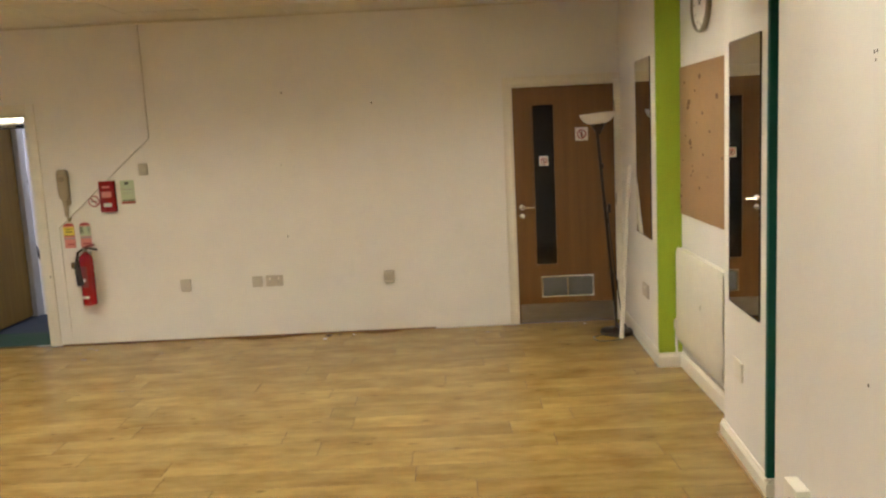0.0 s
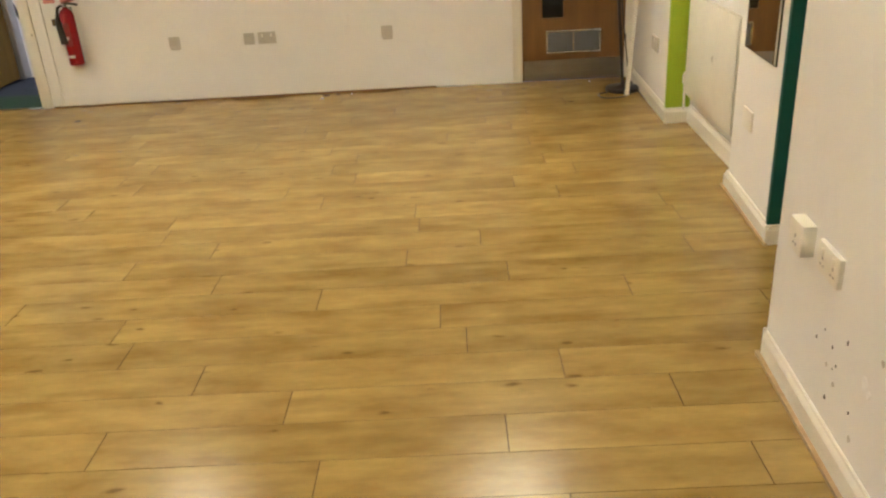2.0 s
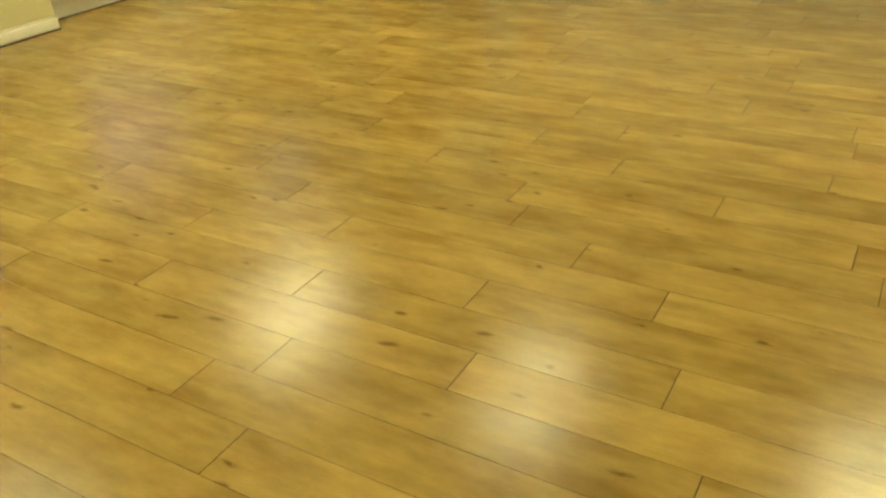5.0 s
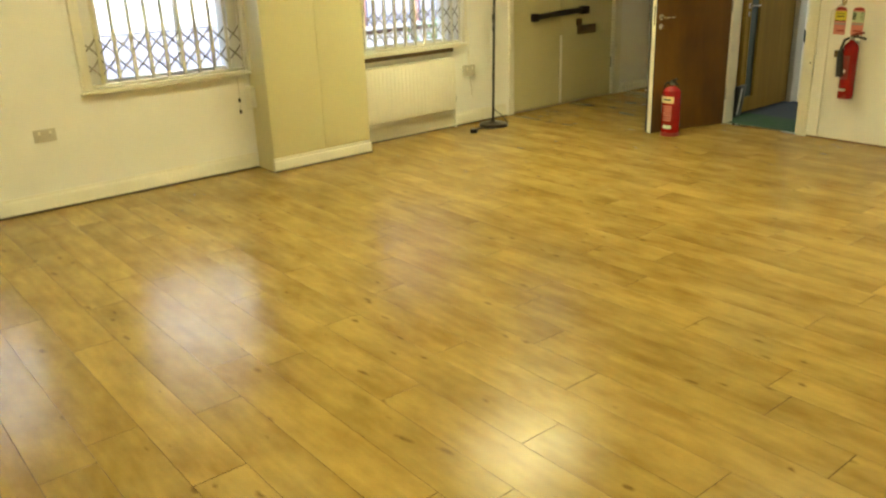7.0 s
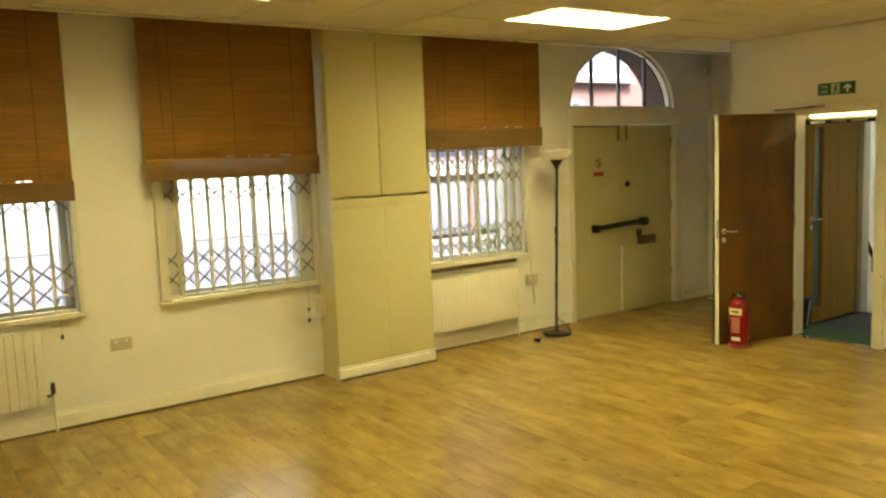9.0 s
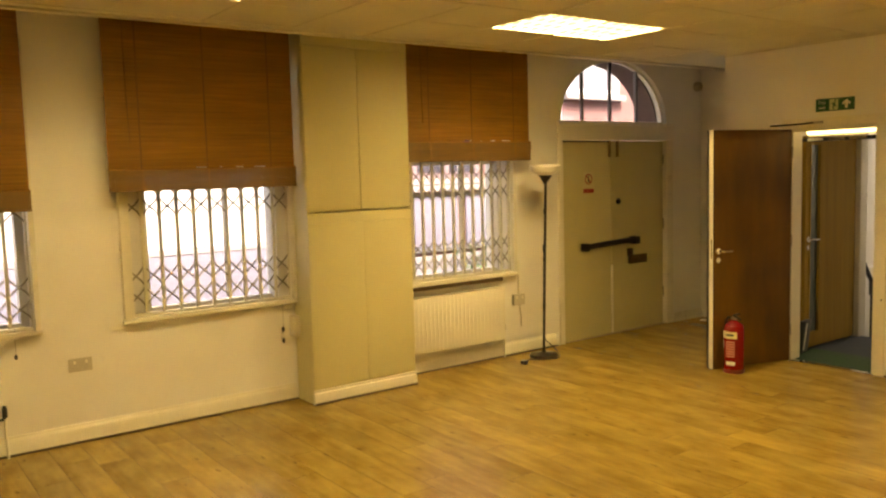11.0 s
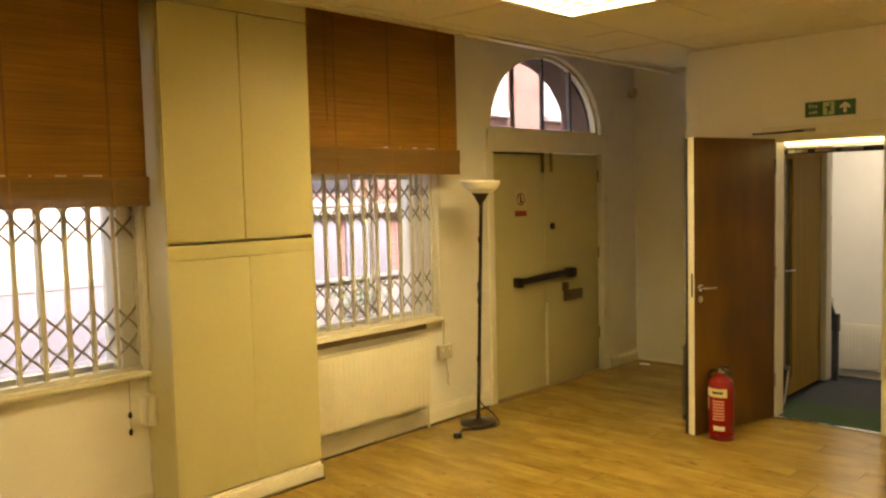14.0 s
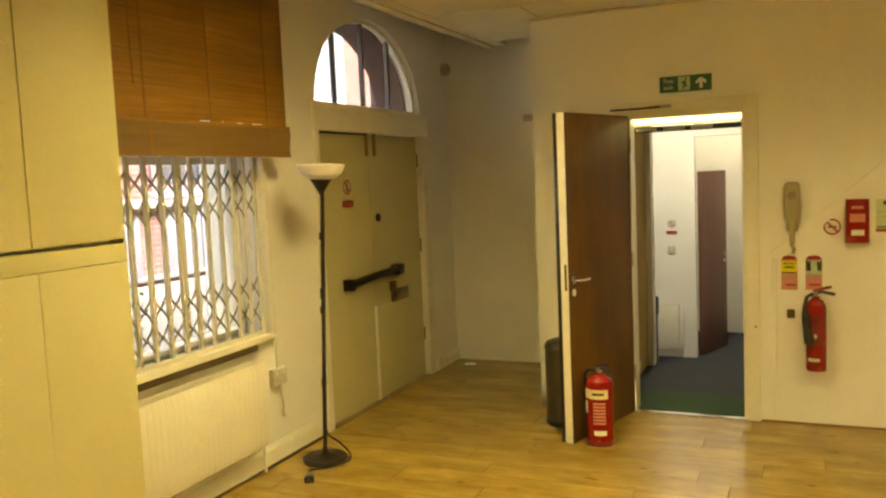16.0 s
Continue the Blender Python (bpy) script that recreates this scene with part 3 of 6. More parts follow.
# ---------- skirting ----------
def skirting(name, p, q, h=0.1, d=0.018, base=0.0):
    """A moulded board along a wall from p to q, with the room on its left hand."""
    p, q = Vector((*p, base)), Vector((*q, base))
    along = (q - p).normalized()
    out = Vector((-along.y, along.x, 0))
    prof = [(0, 0), (d, 0), (d, h * 0.72), (d * 0.8, h * 0.8), (d * 0.45, h * 0.9), (d * 0.4, h), (0, h)]
    bm = bmesh.new()
    a = [bm.verts.new(p + out * u + Vector((0, 0, z))) for u, z in prof]
    b = [bm.verts.new(q + out * u + Vector((0, 0, z))) for u, z in prof]
    bm.faces.new(a)
    bm.faces.new(b[::-1])
    for k in range(len(a)):
        j = (k + 1) % len(a)
        bm.faces.new((a[k], a[j], b[j], b[k]))
    return setting(name, bm, M["gloss"], "white gloss painted skirting board", "skirting")


skirting("baseboard", (WIN, 6.50), (WIN, 4.66), 0.125)
skirting("baseboard", (WIN, 3.70), (WIN, BACK), 0.125)
skirting("baseboard", (WIN, NICHE), (WIN, 8.33), 0.1)
skirting("baseboard", (face_x(RIGHT, 6.12), 6.12), (face_x(RIGHT, FAR), FAR), 0.1)
skirting("baseboard", (1.02, 6.12), (0.85, 6.12), 0.1)
skirting("baseboard", (face_x(ALCOVE, 4.83), 4.83), (face_x(ALCOVE, 6.1), 6.10), 0.12)
skirting("baseboard", (face_x(PIER, 4.065), 4.065), (face_x(PIER, 4.845), 4.845), 0.09, 0.02)
skirting("baseboard", (1.2, 4.08), (0.80, 4.08), 0.09, 0.018)
skirting("baseboard", (face_x(NEAR, BACK), BACK), (face_x(NEAR, 3.145), 3.145), 0.1, 0.016)
skirting("baseboard", (1.2, 3.165), (0.467, 3.165), 0.1, 0.016)
skirting("baseboard", (SIDE, FAR), (-4.90, FAR), 0.05, 0.012)
setting("floor_bead", boxes(((-4.0, FAR - 0.012, 0.0), (-0.72, FAR - 0.001, 0.012))), M["oak"], "thin wood-coloured edging bead along the floor", "trim")

for wall, y0, y1 in ((NEAR, BACK, 3.16), (PIER, 4.05, 4.86)):
    bead = bmesh.new()
    prism(bead, [(face_x(wall, y0) - 0.017, y0), (face_x(wall, y1) - 0.017, y1), (face_x(wall, y1) - 0.032, y1), (face_x(wall, y0) - 0.032, y0)], 0.0, 0.012)
    setting("floor_bead", bead, M["bead"], "thin wood-coloured edging bead along the floor", "trim")

# dark strips stand in for the shadowed gap between skirting and floor
for y0, y1, x in ((BACK, 3.70, WIN + 0.019), (4.66, 6.50, WIN + 0.019), (3.71, 4.645, WIN + 0.288)):
    setting("floor_bead", boxes(((x, y0, 0.0), (x + 0.012, y1, 0.013))), M["shade_brown"], "thin dark strip standing in for the shadow line under the skirting", "trim")

# ---------- beyond the exit: landing, steps and hall ----------
LOW = -0.575
setting("floor_landing", boxes(((-5.33, FAR + 0.001, -0.2), (-3.7, 9.0, -0.004))), M["carpet"], "dark blue-grey carpet on the landing", "floor")
setting("floor_mat", boxes(((-4.90, FAR + 0.02, -0.004), (-4.0, 8.12, 0.004))), M["carpet_green"], "green entrance matting", "floor")
setting("floor_steps", boxes(((-5.2, 9.0, -0.6), (-3.7, 9.27, -0.19)), ((-5.2, 9.27, -0.6), (-3.7, 9.54, -0.38))), M["carpet"], "carpeted steps going down", "stairs")
setting("floor_hall", boxes(((-6.95, 9.54, LOW - 0.1), (-3.5, 14.0, LOW))), M["carpet"], "dark carpet of the lower hall", "floor")
setting("threshold", boxes(((EXIT_L + 0.01, FAR - 0.012, 0.0), (EXIT_R - 0.002, FAR + 0.035, 0.006))), M["chrome"], "metal threshold strip", "trim")
setting("wall_hall_back", boxes(((-6.95, 11.8, LOW - 0.1), (-4.887, 11.94, TOP)), ((-4.887, 11.8, 1.996), (-3.5, 11.94, TOP))), M["wall"], "white painted wall of the lower hall", "wall")
setting("wall_hall_end", boxes(((-6.95, 13.4, LOW - 0.1), (-3.5, 13.54, TOP)), ((-5.2, 11.94, LOW), (-5.06, 13.4, TOP))), M["wall"], "white painted wall at the end of the hall", "wall")
setting("wall_hall_side", boxes(((-3.7, FAR + 0.14, -0.6), (-3.56, 13.4, TOP))), M["wall"], "white painted side wall of the hall", "wall")
setting("wall_hall_west", boxes(((-7.0, 9.05, LOW - 0.1), (-6.86, 13.54, TOP)), ((-6.64, 8.96, LOW - 0.1), (-5.0, 9.05, TOP))), M["wall"], "white painted wall of the stair hall", "wall")
setting("wall_landing_head", boxes(((-5.0, 8.96, 2.06), (-3.7, 9.05, TOP)), ((-5.34, FAR + 0.14, -0.1), (-5.2, 8.96, TOP))), M["wall"], "white painted wall of the landing", "wall")
setting("door_frame_landing", boxes(((-4.985, 8.94, -0.004), (-4.905, 9.07, 2.06), 0.004)), M["gloss"], "white painted door jamb on the landing", "door frame")
setting("hall_ledge", boxes(((-6.85, 11.62, LOW), (-5.74, 11.795, 0.36), 0.006)), M["wall"], "white painted low wall beside the stairs", "wall")


def stair_rail():
    t = thing("handrail", pose(-4.965, 9.36, -0.38), "dark handrail with a black newel post at the landing steps", "handrail")
    part("newel", boxes(((-0.025, -0.025, 0), (0.025, 0.025, 0.76), 0.005)), M["black"], t)
    part("newel_cap", boxes(((-0.034, -0.04, 0.74), (0.034, 0.04, 0.90), 0.01)), M["black"], t)
    part("rail", tube([(-0.005, 0.0, 0.86), (-0.008, -0.10, 0.96), (-0.012, -0.285, 1.20)], 0.024), M["black"], t)


stair_rail()



# ---------- windows with sashes, surrounds and folding grilles ----------
def window(k, y0, y1, wide_left, wide_right, board=0.052):
    w = y1 - y0
    t = thing("window_%d" % k, facing("window", y0, 0.79), "white painted timber sash window in a deep reveal", "window", "windows")
    tagged(t, kind="structure")
    part("window_frame", boxes(((-0.065, -0.05, -0.002), (0.0, -0.002, 1.86), 0.005), ((w, -0.05, -0.002), (w + 0.035, -0.002, 1.86), 0.005), ((0.0, -0.05, 1.80), (w, -0.002, 1.86), 0.005)), M["gloss"], t)
    part("window_sill", boxes(((-0.075, -board, -0.034), (w + 0.045, -0.0, -0.012), 0.005), ((0.0, -0.05, -0.012), (w, 0.2, 0.0))), M["gloss"], t)
    part("sash_frame", boxes(((0.0, 0.045 if wide_left > 0.06 else 0.14, 0.0), (wide_left, 0.24, 1.83)), ((w - wide_right, 0.045 if wide_right > 0.06 else 0.14, 0.0), (w, 0.24, 1.83)), ((wide_left, 0.16, 0.0), (w - wide_right, 0.22, 0.03)), ((wide_left, 0.16, 1.78), (w - wide_right, 0.22, 1.83)), ((wide_left, 0.17, 1.0), (w - wide_right, 0.22, 1.04))), M["sash"], t)
    part("glazing_bar", boxes(((w * 0.63, 0.18, 0.05), (w * 0.63 + 0.022, 0.21, 1.78))), M["sash"], t)
    pane = part("pane", boxes(((wide_left, 0.192, 0.05), (w - wide_right, 0.197, 1.78))), M["glass"], t)
    pane.visible_shadow = False


window(1, *WINDOWS[0], 0.05, 0.05)
window(2, *WINDOWS[1], 0.14, 0.085)
window(3, *WINDOWS[2], 0.04, 0.04)
# brown strip put in for the shadow gap between sill and radiator
part("under_sill_batten", boxes(((-0.03, -0.045, -0.072), (1.06, -0.002, -0.035), 0.003)), M["shade_brown"], bpy.data.objects["window_3"], "dark brown strip standing in for the shadow under the sill")


def trellis(y0, w, pitch, bunch_left, bunch_right):
    """A folding steel grille: uprights in pairs with crossed flat links between."""
    t = thing("security_grille", facing("window", y0, 0.80, -0.012), "cream steel folding security grille across the window", "security grille", "window grilles")
    n = round((w - bunch_left - bunch_right) / pitch)
    xs = [bunch_left + (w - bunch_left - bunch_right) * i / n for i in range(n + 1)]
    if bunch_left:
        xs = [0.012] + xs
    if bunch_right:
        xs += [w - bunch_right / 2, w - 0.012]
    for x in xs:
        part("upright", boxes(((x - 0.011, -0.006, 0.0), (x - 0.005, 0.014, 1.78)), ((x + 0.005, -0.006, 0.0), (x + 0.011, 0.014, 1.78)), ((x - 0.005, -0.006, 0.0), (x + 0.005, -0.002, 1.78))), M["trellis"], t)
    bm = bmesh.new()
    for a, b in zip(xs, xs[1:]):
        for z in (0.125, 0.27, 0.745, 0.89, 1.36, 1.505):
            for s in (-1, 1):
                m = (a + b) / 2
                tube([(a, 0.008 + 0.003 * s, z - 0.0725 * s), (a + 0.12 * (b - a), 0.008 + 0.003 * s, z - 0.048 * s), (a + 0.3 * (b - a), 0.008 + 0.003 * s, z - 0.022 * s), (m, 0.008 + 0.003 * s, z), (a + 0.7 * (b - a), 0.008 + 0.003 * s, z + 0.022 * s), (a + 0.88 * (b - a), 0.008 + 0.003 * s, z + 0.048 * s), (b, 0.008 + 0.003 * s, z + 0.0725 * s)], 0.0064, 6, bm)
    tagged(part("lattice", bm, M["iron_link"], t), kind="stuff")
    part("track", boxes(((0.0, -0.014, -0.01), (w, 0.02, 0.012))), M["trellis"], t)


M["iron_link"] = surface("worn_steel_link", (0.27, 0.24, 0.19), 0.45, metal=0.3, var=0.15, scale=20)
trellis(WINDOWS[0][0], 1.33, 0.135, 0.0, 0.0)
trellis(WINDOWS[1][0] - 0.03, 1.22, 0.1155, 0.13, 0.0)
trellis(WINDOWS[2][0], 1.20, 0.108, 0.0, 0.21)


def bamboo_blind(y0, y1, bottom, rail, seed):
    rnd = random.Random(seed)
    w, top = y1 - y0, TOP - 0.03
    t = thing("bamboo_blind", facing("window", y0, bottom, 0.15), "brown bamboo roman blind half lowered over the window", "window blind", "bamboo blinds")
    bm = bmesh.new()
    z, pitch = rail - bottom, 0.0115
    while z < top - bottom - 0.05:
        tilt, out = rnd.uniform(-0.0008, 0.0008), rnd.uniform(-0.0012, 0.0012)
        h = pitch * rnd.uniform(1.07, 1.25)
        # the lowest slats hang slightly apart and let daylight through
        runs = [(0.0, 1.0)] if z > rail - bottom + 0.004 else [(0.0, 0.44), (0.50, 0.57), (0.58, 0.66), (0.70, 0.76), (0.83, 1.0)]
        for u, v in runs:
            box(bm, (w * u, -0.002 + out, z), (w * v, 0.002 + out, z + h))
        for v in bm.verts[-8:] if hasattr(bm.verts, "ensure_lookup_table") and not bm.verts.ensure_lookup_table() else []:
            if v.co.x > w / 2:
                v.co.z += tilt
        z += pitch
    tagged(part("slats", bm, M["cane"], t), kind="stuff")
    part("head_rail", boxes(((0, -0.02, top - bottom - 0.05), (w, 0.02, top - bottom), 0.004)), M["cane_dark"], t, "dark brown head rail")
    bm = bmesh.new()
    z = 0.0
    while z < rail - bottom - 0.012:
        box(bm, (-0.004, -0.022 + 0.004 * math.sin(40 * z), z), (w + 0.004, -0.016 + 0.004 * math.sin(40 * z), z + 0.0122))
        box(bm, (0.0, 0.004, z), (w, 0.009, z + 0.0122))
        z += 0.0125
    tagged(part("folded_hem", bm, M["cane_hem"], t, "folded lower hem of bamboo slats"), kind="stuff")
    part("fold_bar", boxes(((-0.004, -0.026, rail - bottom - 0.011), (w + 0.004, 0.006, rail - bottom + 0.003), 0.003)), M["cane_dark"], t, "dark bar above the folded hem")
    for u in (0.16, 0.5, 0.86):
        x = w * u
        part("tape", boxes(((x - 0.006, -0.0055, rail - bottom), (x + 0.006, -0.004, top - bottom - 0.05)), ((x - 0.004, -0.028, 0.01), (x + 0.004, -0.0265, rail - bottom))), M["cane_dark"], t, "dark woven tape")
    part("cord", tube([(w * 0.10, -0.012, top - bottom - 0.05), (w * 0.105, -0.012, 0.5), (w * 0.11, -0.012, 0.32)], 0.003, 6), M["cane_dark"], t, "pull cord")


bamboo_blind(0.50, 1.885, 1.555, 1.685, 1)
bamboo_blind(2.36, 3.685, 1.655, 1.800, 2)
bamboo_blind(4.72, 6.05, 1.815, 1.985, 3)


# pull cords of the blinds, ending under the sills
def cord_end(y, z, n):
    t = thing("blind_cord", facing("window", y, z, 0.02), "thin cord with small dark acorn weights under the sill", "blind cord", "blind cords")
    part("string", tube([(0, 0, 0.0), (0.003, 0, 0.35)], 0.0015, 6), M["label_grey"], t)
    for i in range(n):
        part("acorn", lathe([(0, 0), (0.009, 0.006), (0.011, 0.02), (0.006, 0.035), (0, 0.038)], 10, centre=(0, 0, 0.09 * i)), M["iron"], t)


cord_end(1.762, 0.615, 1)
cord_end(3.60, 0.455, 2)


# ---------- boxed-in pier with cupboard fronts ----------
def boxed_pier():
    t = thing("boxed_pier", facing("window", 3.715, 0.0), "cream painted boxed-in cupboard column with four flat doors", "cupboard")
    w, d = 0.925, 0.275
    part("carcass", boxes(((0.0, -d + 0.02, 0.0), (w, -0.002, 1.443))), M["cream"], t)
    part("upper_carcass", boxes(((0.0, -d + 0.02, 1.461), (w, -0.002, TOP))), M["cream"], t)
    bm = bmesh.new()
    prism(bm, [(0.0, -0.002), (0.0, -d + 0.004), (0.012, -d + 0.004), (0.012, -d + 0.08), (w - 0.012, -d + 0.08), (w - 0.012, -d + 0.004), (w, -d + 0.004), (w, -0.002)], 1.443, 1.461)
    part("finger_gap", bm, M["cream"], t, "deep dark gap between the doors")
    part("plinth", boxes(((-0.006, -d - 0.012, 0.0), (w + 0.006, -d + 0.02, 0.085), 0.006), ((0, -d + 0.004, 0.085), (w, -d + 0.02, 0.105))), M["gloss"], t, "white skirting plinth")
    for a, b, z0, z1 in ((0.0, w * 0.5, 1.461, 2.672), (w * 0.5, w, 1.461, 2.672), (0.0, w * 0.52, 0.115, 1.366), (w * 0.52, w, 0.115, 1.366)):
        part("cupboard_door", boxes(((a + (0.003 if z0 > 1 else 0.0006), -d, z0), (b - (0.003 if z0 > 1 else 0.0006), -d + 0.02, z1), 0.002)), M["cream"], t)
    part("top_panel", boxes(((0.0, -d + 0.002, 2.68), (w, -d + 0.02, TOP), 0.002)), M["cream"], t)
    part("cross_rail", boxes(((0.0, -d - 0.002, 1.369), (w, -d + 0.02, 1.443), 0.002)), M["cream"], t)


boxed_pier()


# ---------- radiators ----------
def radiator(m, w, h, ribs, label, depth=0.09, valve_right=True, relief=0.012, valve="black"):
    t = thing("radiator", m, label, "radiator", "radiators")
    bm = bmesh.new()
    prof, n = [], ribs
    for i in range(n):
        x = w * i / n
        p = w / n
        for u, dy in ((0.05, 0.0), (0.14, -relief), (0.86, -relief), (0.95, 0.0)):
            prof.append((x + p * u, -depth + 0.012 + dy))
    prof = [(0.0, -depth + 0.012)] + prof + [(w, -depth + 0.012)]
    front, back = [], []
    for x, y in prof:
        front.append([bm.verts.new((x, y + (0.010 if z in (0.0, h) else 0), z)) for z in (0.0, 0.03, h - 0.03, h)])
    for a, b in zip(front, front[1:]):
        for k in range(3):
            bm.faces.new((a[k], b[k], b[k + 1], a[k + 1]))
    box(bm, (0.0, -depth + 0.023, 0.0), (w, -depth + 0.033, h))
    part("front_panel", bm, M["gloss"], t)
    part("back_panel", boxes(((0.0, -0.03, 0.0), (w, -0.018, h))), M["gloss"], t)
    part("side_cover", boxes(((-0.004, -depth + 0.018, 0.01), (0.004, -0.016, h - 0.005), 0.002)), M["gloss"], t)
    part("side_cover", boxes(((w - 0.004, -depth + 0.018, 0.01), (w + 0.004, -0.016, h - 0.005), 0.002)), M["gloss"], t)
    bm = boxes(((0.0, -depth + 0.02, h - 0.004), (w, -depth + 0.028, h + 0.004)), ((0.0, -0.028, h - 0.004), (w, -0.016, h + 0.004)))
    for i in range(int(w / 0.028)):
        box(bm, (0.01 + 0.028 * i, -depth + 0.028, h - 0.003), (0.024 + 0.028 * i, -0.028, h + 0.003))
    # plain grey block that makes the grille slots read as shaded
    part("convector", boxes(((0.012, -depth + 0.036, 0.02), (w - 0.012, -0.032, h - 0.02))), M["label_grey"], t, "grey block standing in for the shade behind the grille slots")
    part("top_grille", bm, M["gloss"], t, "white slotted top grille")
    s = w if valve_right else 0.0
    q = 1 if valve_right else -1
    part("valve", tube([(s, -0.045, 0.05), (s + q * 0.035, -0.045, 0.05), (s + q * 0.05, -0.045, 0.06)], 0.009, 8, lathe([(0.014, 0), (0.016, 0.01), (0.016, 0.05), (0.011, 0.075), (0, 0.08)], 14, centre=(s + q * 0.05, -0.045, 0.06))), M[valve], t, "radiator valve")
    part("pipe", tube([(s + q * 0.05, -0.045, 0.05), (s + q * 0.05, -0.045, -0.05), (s + q * 0.055, -0.04, -0.15), (s + q * 0.055, -0.04, -m.translation.z + 0.002)], 0.008, 8), M["gloss"], t, "white painted pipe")
    for u in (0.2, 0.8):
        part("bracket", boxes(((w * u, -0.018, 0.05), (w * u + 0.03, -0.002, h - 0.06))), M["gloss"], t)


radiator(facing("window", 4.70, 0.19), 1.05, 0.475, 25, "white ribbed panel radiator under the window", 0.135, True, 0.0026)
radiator(facing("window", 0.55, 0.205), 1.07, 0.50, 19, "white deep-ribbed panel radiator under the window", 0.10, True, 0.008)
radiator(facing(ALCOVE, 6.06, 0.205), 1.0, 0.635, 1, "flat white panel radiator in the alcove", 0.07, False, 0.004, "gloss")
radiator(pose(-5.66, 11.8, LOW + 0.10), 0.58, 0.53, 16, "white fine-ribbed radiator in the lower hall", 0.10, True, 0.003, "gloss")


# ---------- wall sockets, switches and plates ----------
def plate(name, m, w, h, label, category, d=0.011, face="plastic", rockers=0, sockets=0, box_below=False):
    t = thing(name, m, label, category)
    part("faceplate", boxes(((0, -d, -h), (w, -0.0005, 0), 0.003)), M[face], t)
    for i in range(rockers):
        cx = w * (i + 0.5) / rockers
        part("rocker", boxes(((cx - 0.007, -d - 0.004, -h * 0.42), (cx + 0.007, -d, -h * 0.16), 0.0015)), M["plastic"], t)
    for i in range(sockets):
        cx = w * (i + 0.5) / sockets
        part("pin_holes", boxes(((cx - 0.003, -d - 0.001, -h * 0.55), (cx + 0.003, -d, -h * 0.42)), ((cx - 0.014, -d - 0.001, -h * 0.76), (cx - 0.006, -d, -h * 0.70)), ((cx + 0.006, -d - 0.001, -h * 0.76), (cx + 0.014, -d, -h * 0.70))), M["label_grey"], t)
    if box_below:
        part("outlet", boxes(((w * 0.12, -d - 0.012, -h - 0.016), (w * 0.98, -0.001, -h + 0.01), 0.004)), M["dim_plastic"], t, "grey cable outlet")
    return t


plate("wall_socket", facing("far", -2.908, 0.539), 0.086, 0.088, "small white outlet box low on the wall", "socket", 0.03, "dim_plastic", box_below=True)
plate("blank_plate", facing("far", -2.289, 0.535), 0.088, 0.094, "grey-white single socket on the wall", "socket", face="dim_plastic")
plate("wall_socket", facing("far", -2.170, 0.537), 0.148, 0.094, "grey-white double socket on the wall", "socket", 0.012, "dim_plastic", 2, 2)
plate("wall_socket", facing("far", -1.146, 0.532), 0.092, 0.090, "small white outlet box low on the wall", "socket", 0.03, "dim_plastic", box_below=True)
plate("blank_plate", facing("far", -3.175, 1.553), 0.075, 0.10, "small pale grey blanking plate", "wall plate", face="dim_plastic")
plate("wall_socket", facing("window", 2.067, 0.566), 0.146, 0.088, "white double socket on the window wall", "socket", 0.011, "dim_plastic", 2, 2)
plate("wall_socket", facing("window", 5.94, 0.567), 0.135, 0.10, "white socket box beside the radiator", "socket", 0.035, "dim_plastic", 2, 0)
plate("wall_socket", facing(RIGHT, 6.676, 0.503), 0.20, 0.10, "white wall socket below the mirror", "socket", 0.012, "dim_plastic", 1, 0)
plate("blank_plate", facing(PIER, 4.637, 0.497), 0.15, 0.098, "white blank plate on the pier", "wall plate")
plate("junction_box", facing(NEAR, 2.955, 0.615), 0.105, 0.098, "cream plastic junction box on the wall", "junction box", 0.042, "plastic", 0, 1)
plate("wall_socket", facing(NEAR, 2.79, 0.606), 0.15, 0.09, "white double socket with switches", "socket", 0.016, "plastic", 2, 2)
plate("light_switch", pose(-5.198, 11.8, 0.737), 0.086, 0.086, "white light switch in the hall", "light switch", 0.012, "dim_plastic", 1)
plate("timer_box", facing("window", 3.665, 0.66, 0.0), 0.045, 0.16, "white plastic box beside the cupboard column", "junction box", 0.09)
plate("key_plate", facing("far", -3.845, 0.735), 0.045, 0.055, "small tarnished metal switch plate", "switch", 0.008, "brass")


def loose_flex():
    t = thing("loose_cable", facing("window", 6.02, 0.467, 0.02), "short grey cable hanging from the socket", "cable")
    part("flex", tube([(0, 0, 0), (0.004, -0.004, -0.08), (0.012, -0.01, -0.13), (0.004, -0.008, -0.17), (0.012, -0.012, -0.2)], 0.005, 8), M["dim_plastic"], t)
    part("riser", boxes(((-0.006, 0.005, 0.1), (0.006, 0.018, 0.42))), M["plastic"], t, "white cable trunking")


loose_flex()


# ---------- cable trunking over the end wall ----------
def trunking():
    t = thing("cable_trunking", facing("far", 0, 0), "white painted cable trunking running up the wall", "trunking")
    bm = bmesh.new()
    slab(bm, [(-3.945, 1.095), (-3.895, 1.045), (-3.07, 1.755), (-3.12, 1.805)], -0.026, -0.0005)
    part("sloping_run", bm, M["wall"], t)
    part("upright_run", boxes(((-3.13, -0.026, 1.76), (-3.06, -0.0005, CEIL - 0.014), 0.003)), M["wall"], t)
    part("low_run", boxes(((-3.93, -0.014, 0.02), (-3.905, -0.0005, 1.06), 0.003)), M["wall"], t)


trunking()



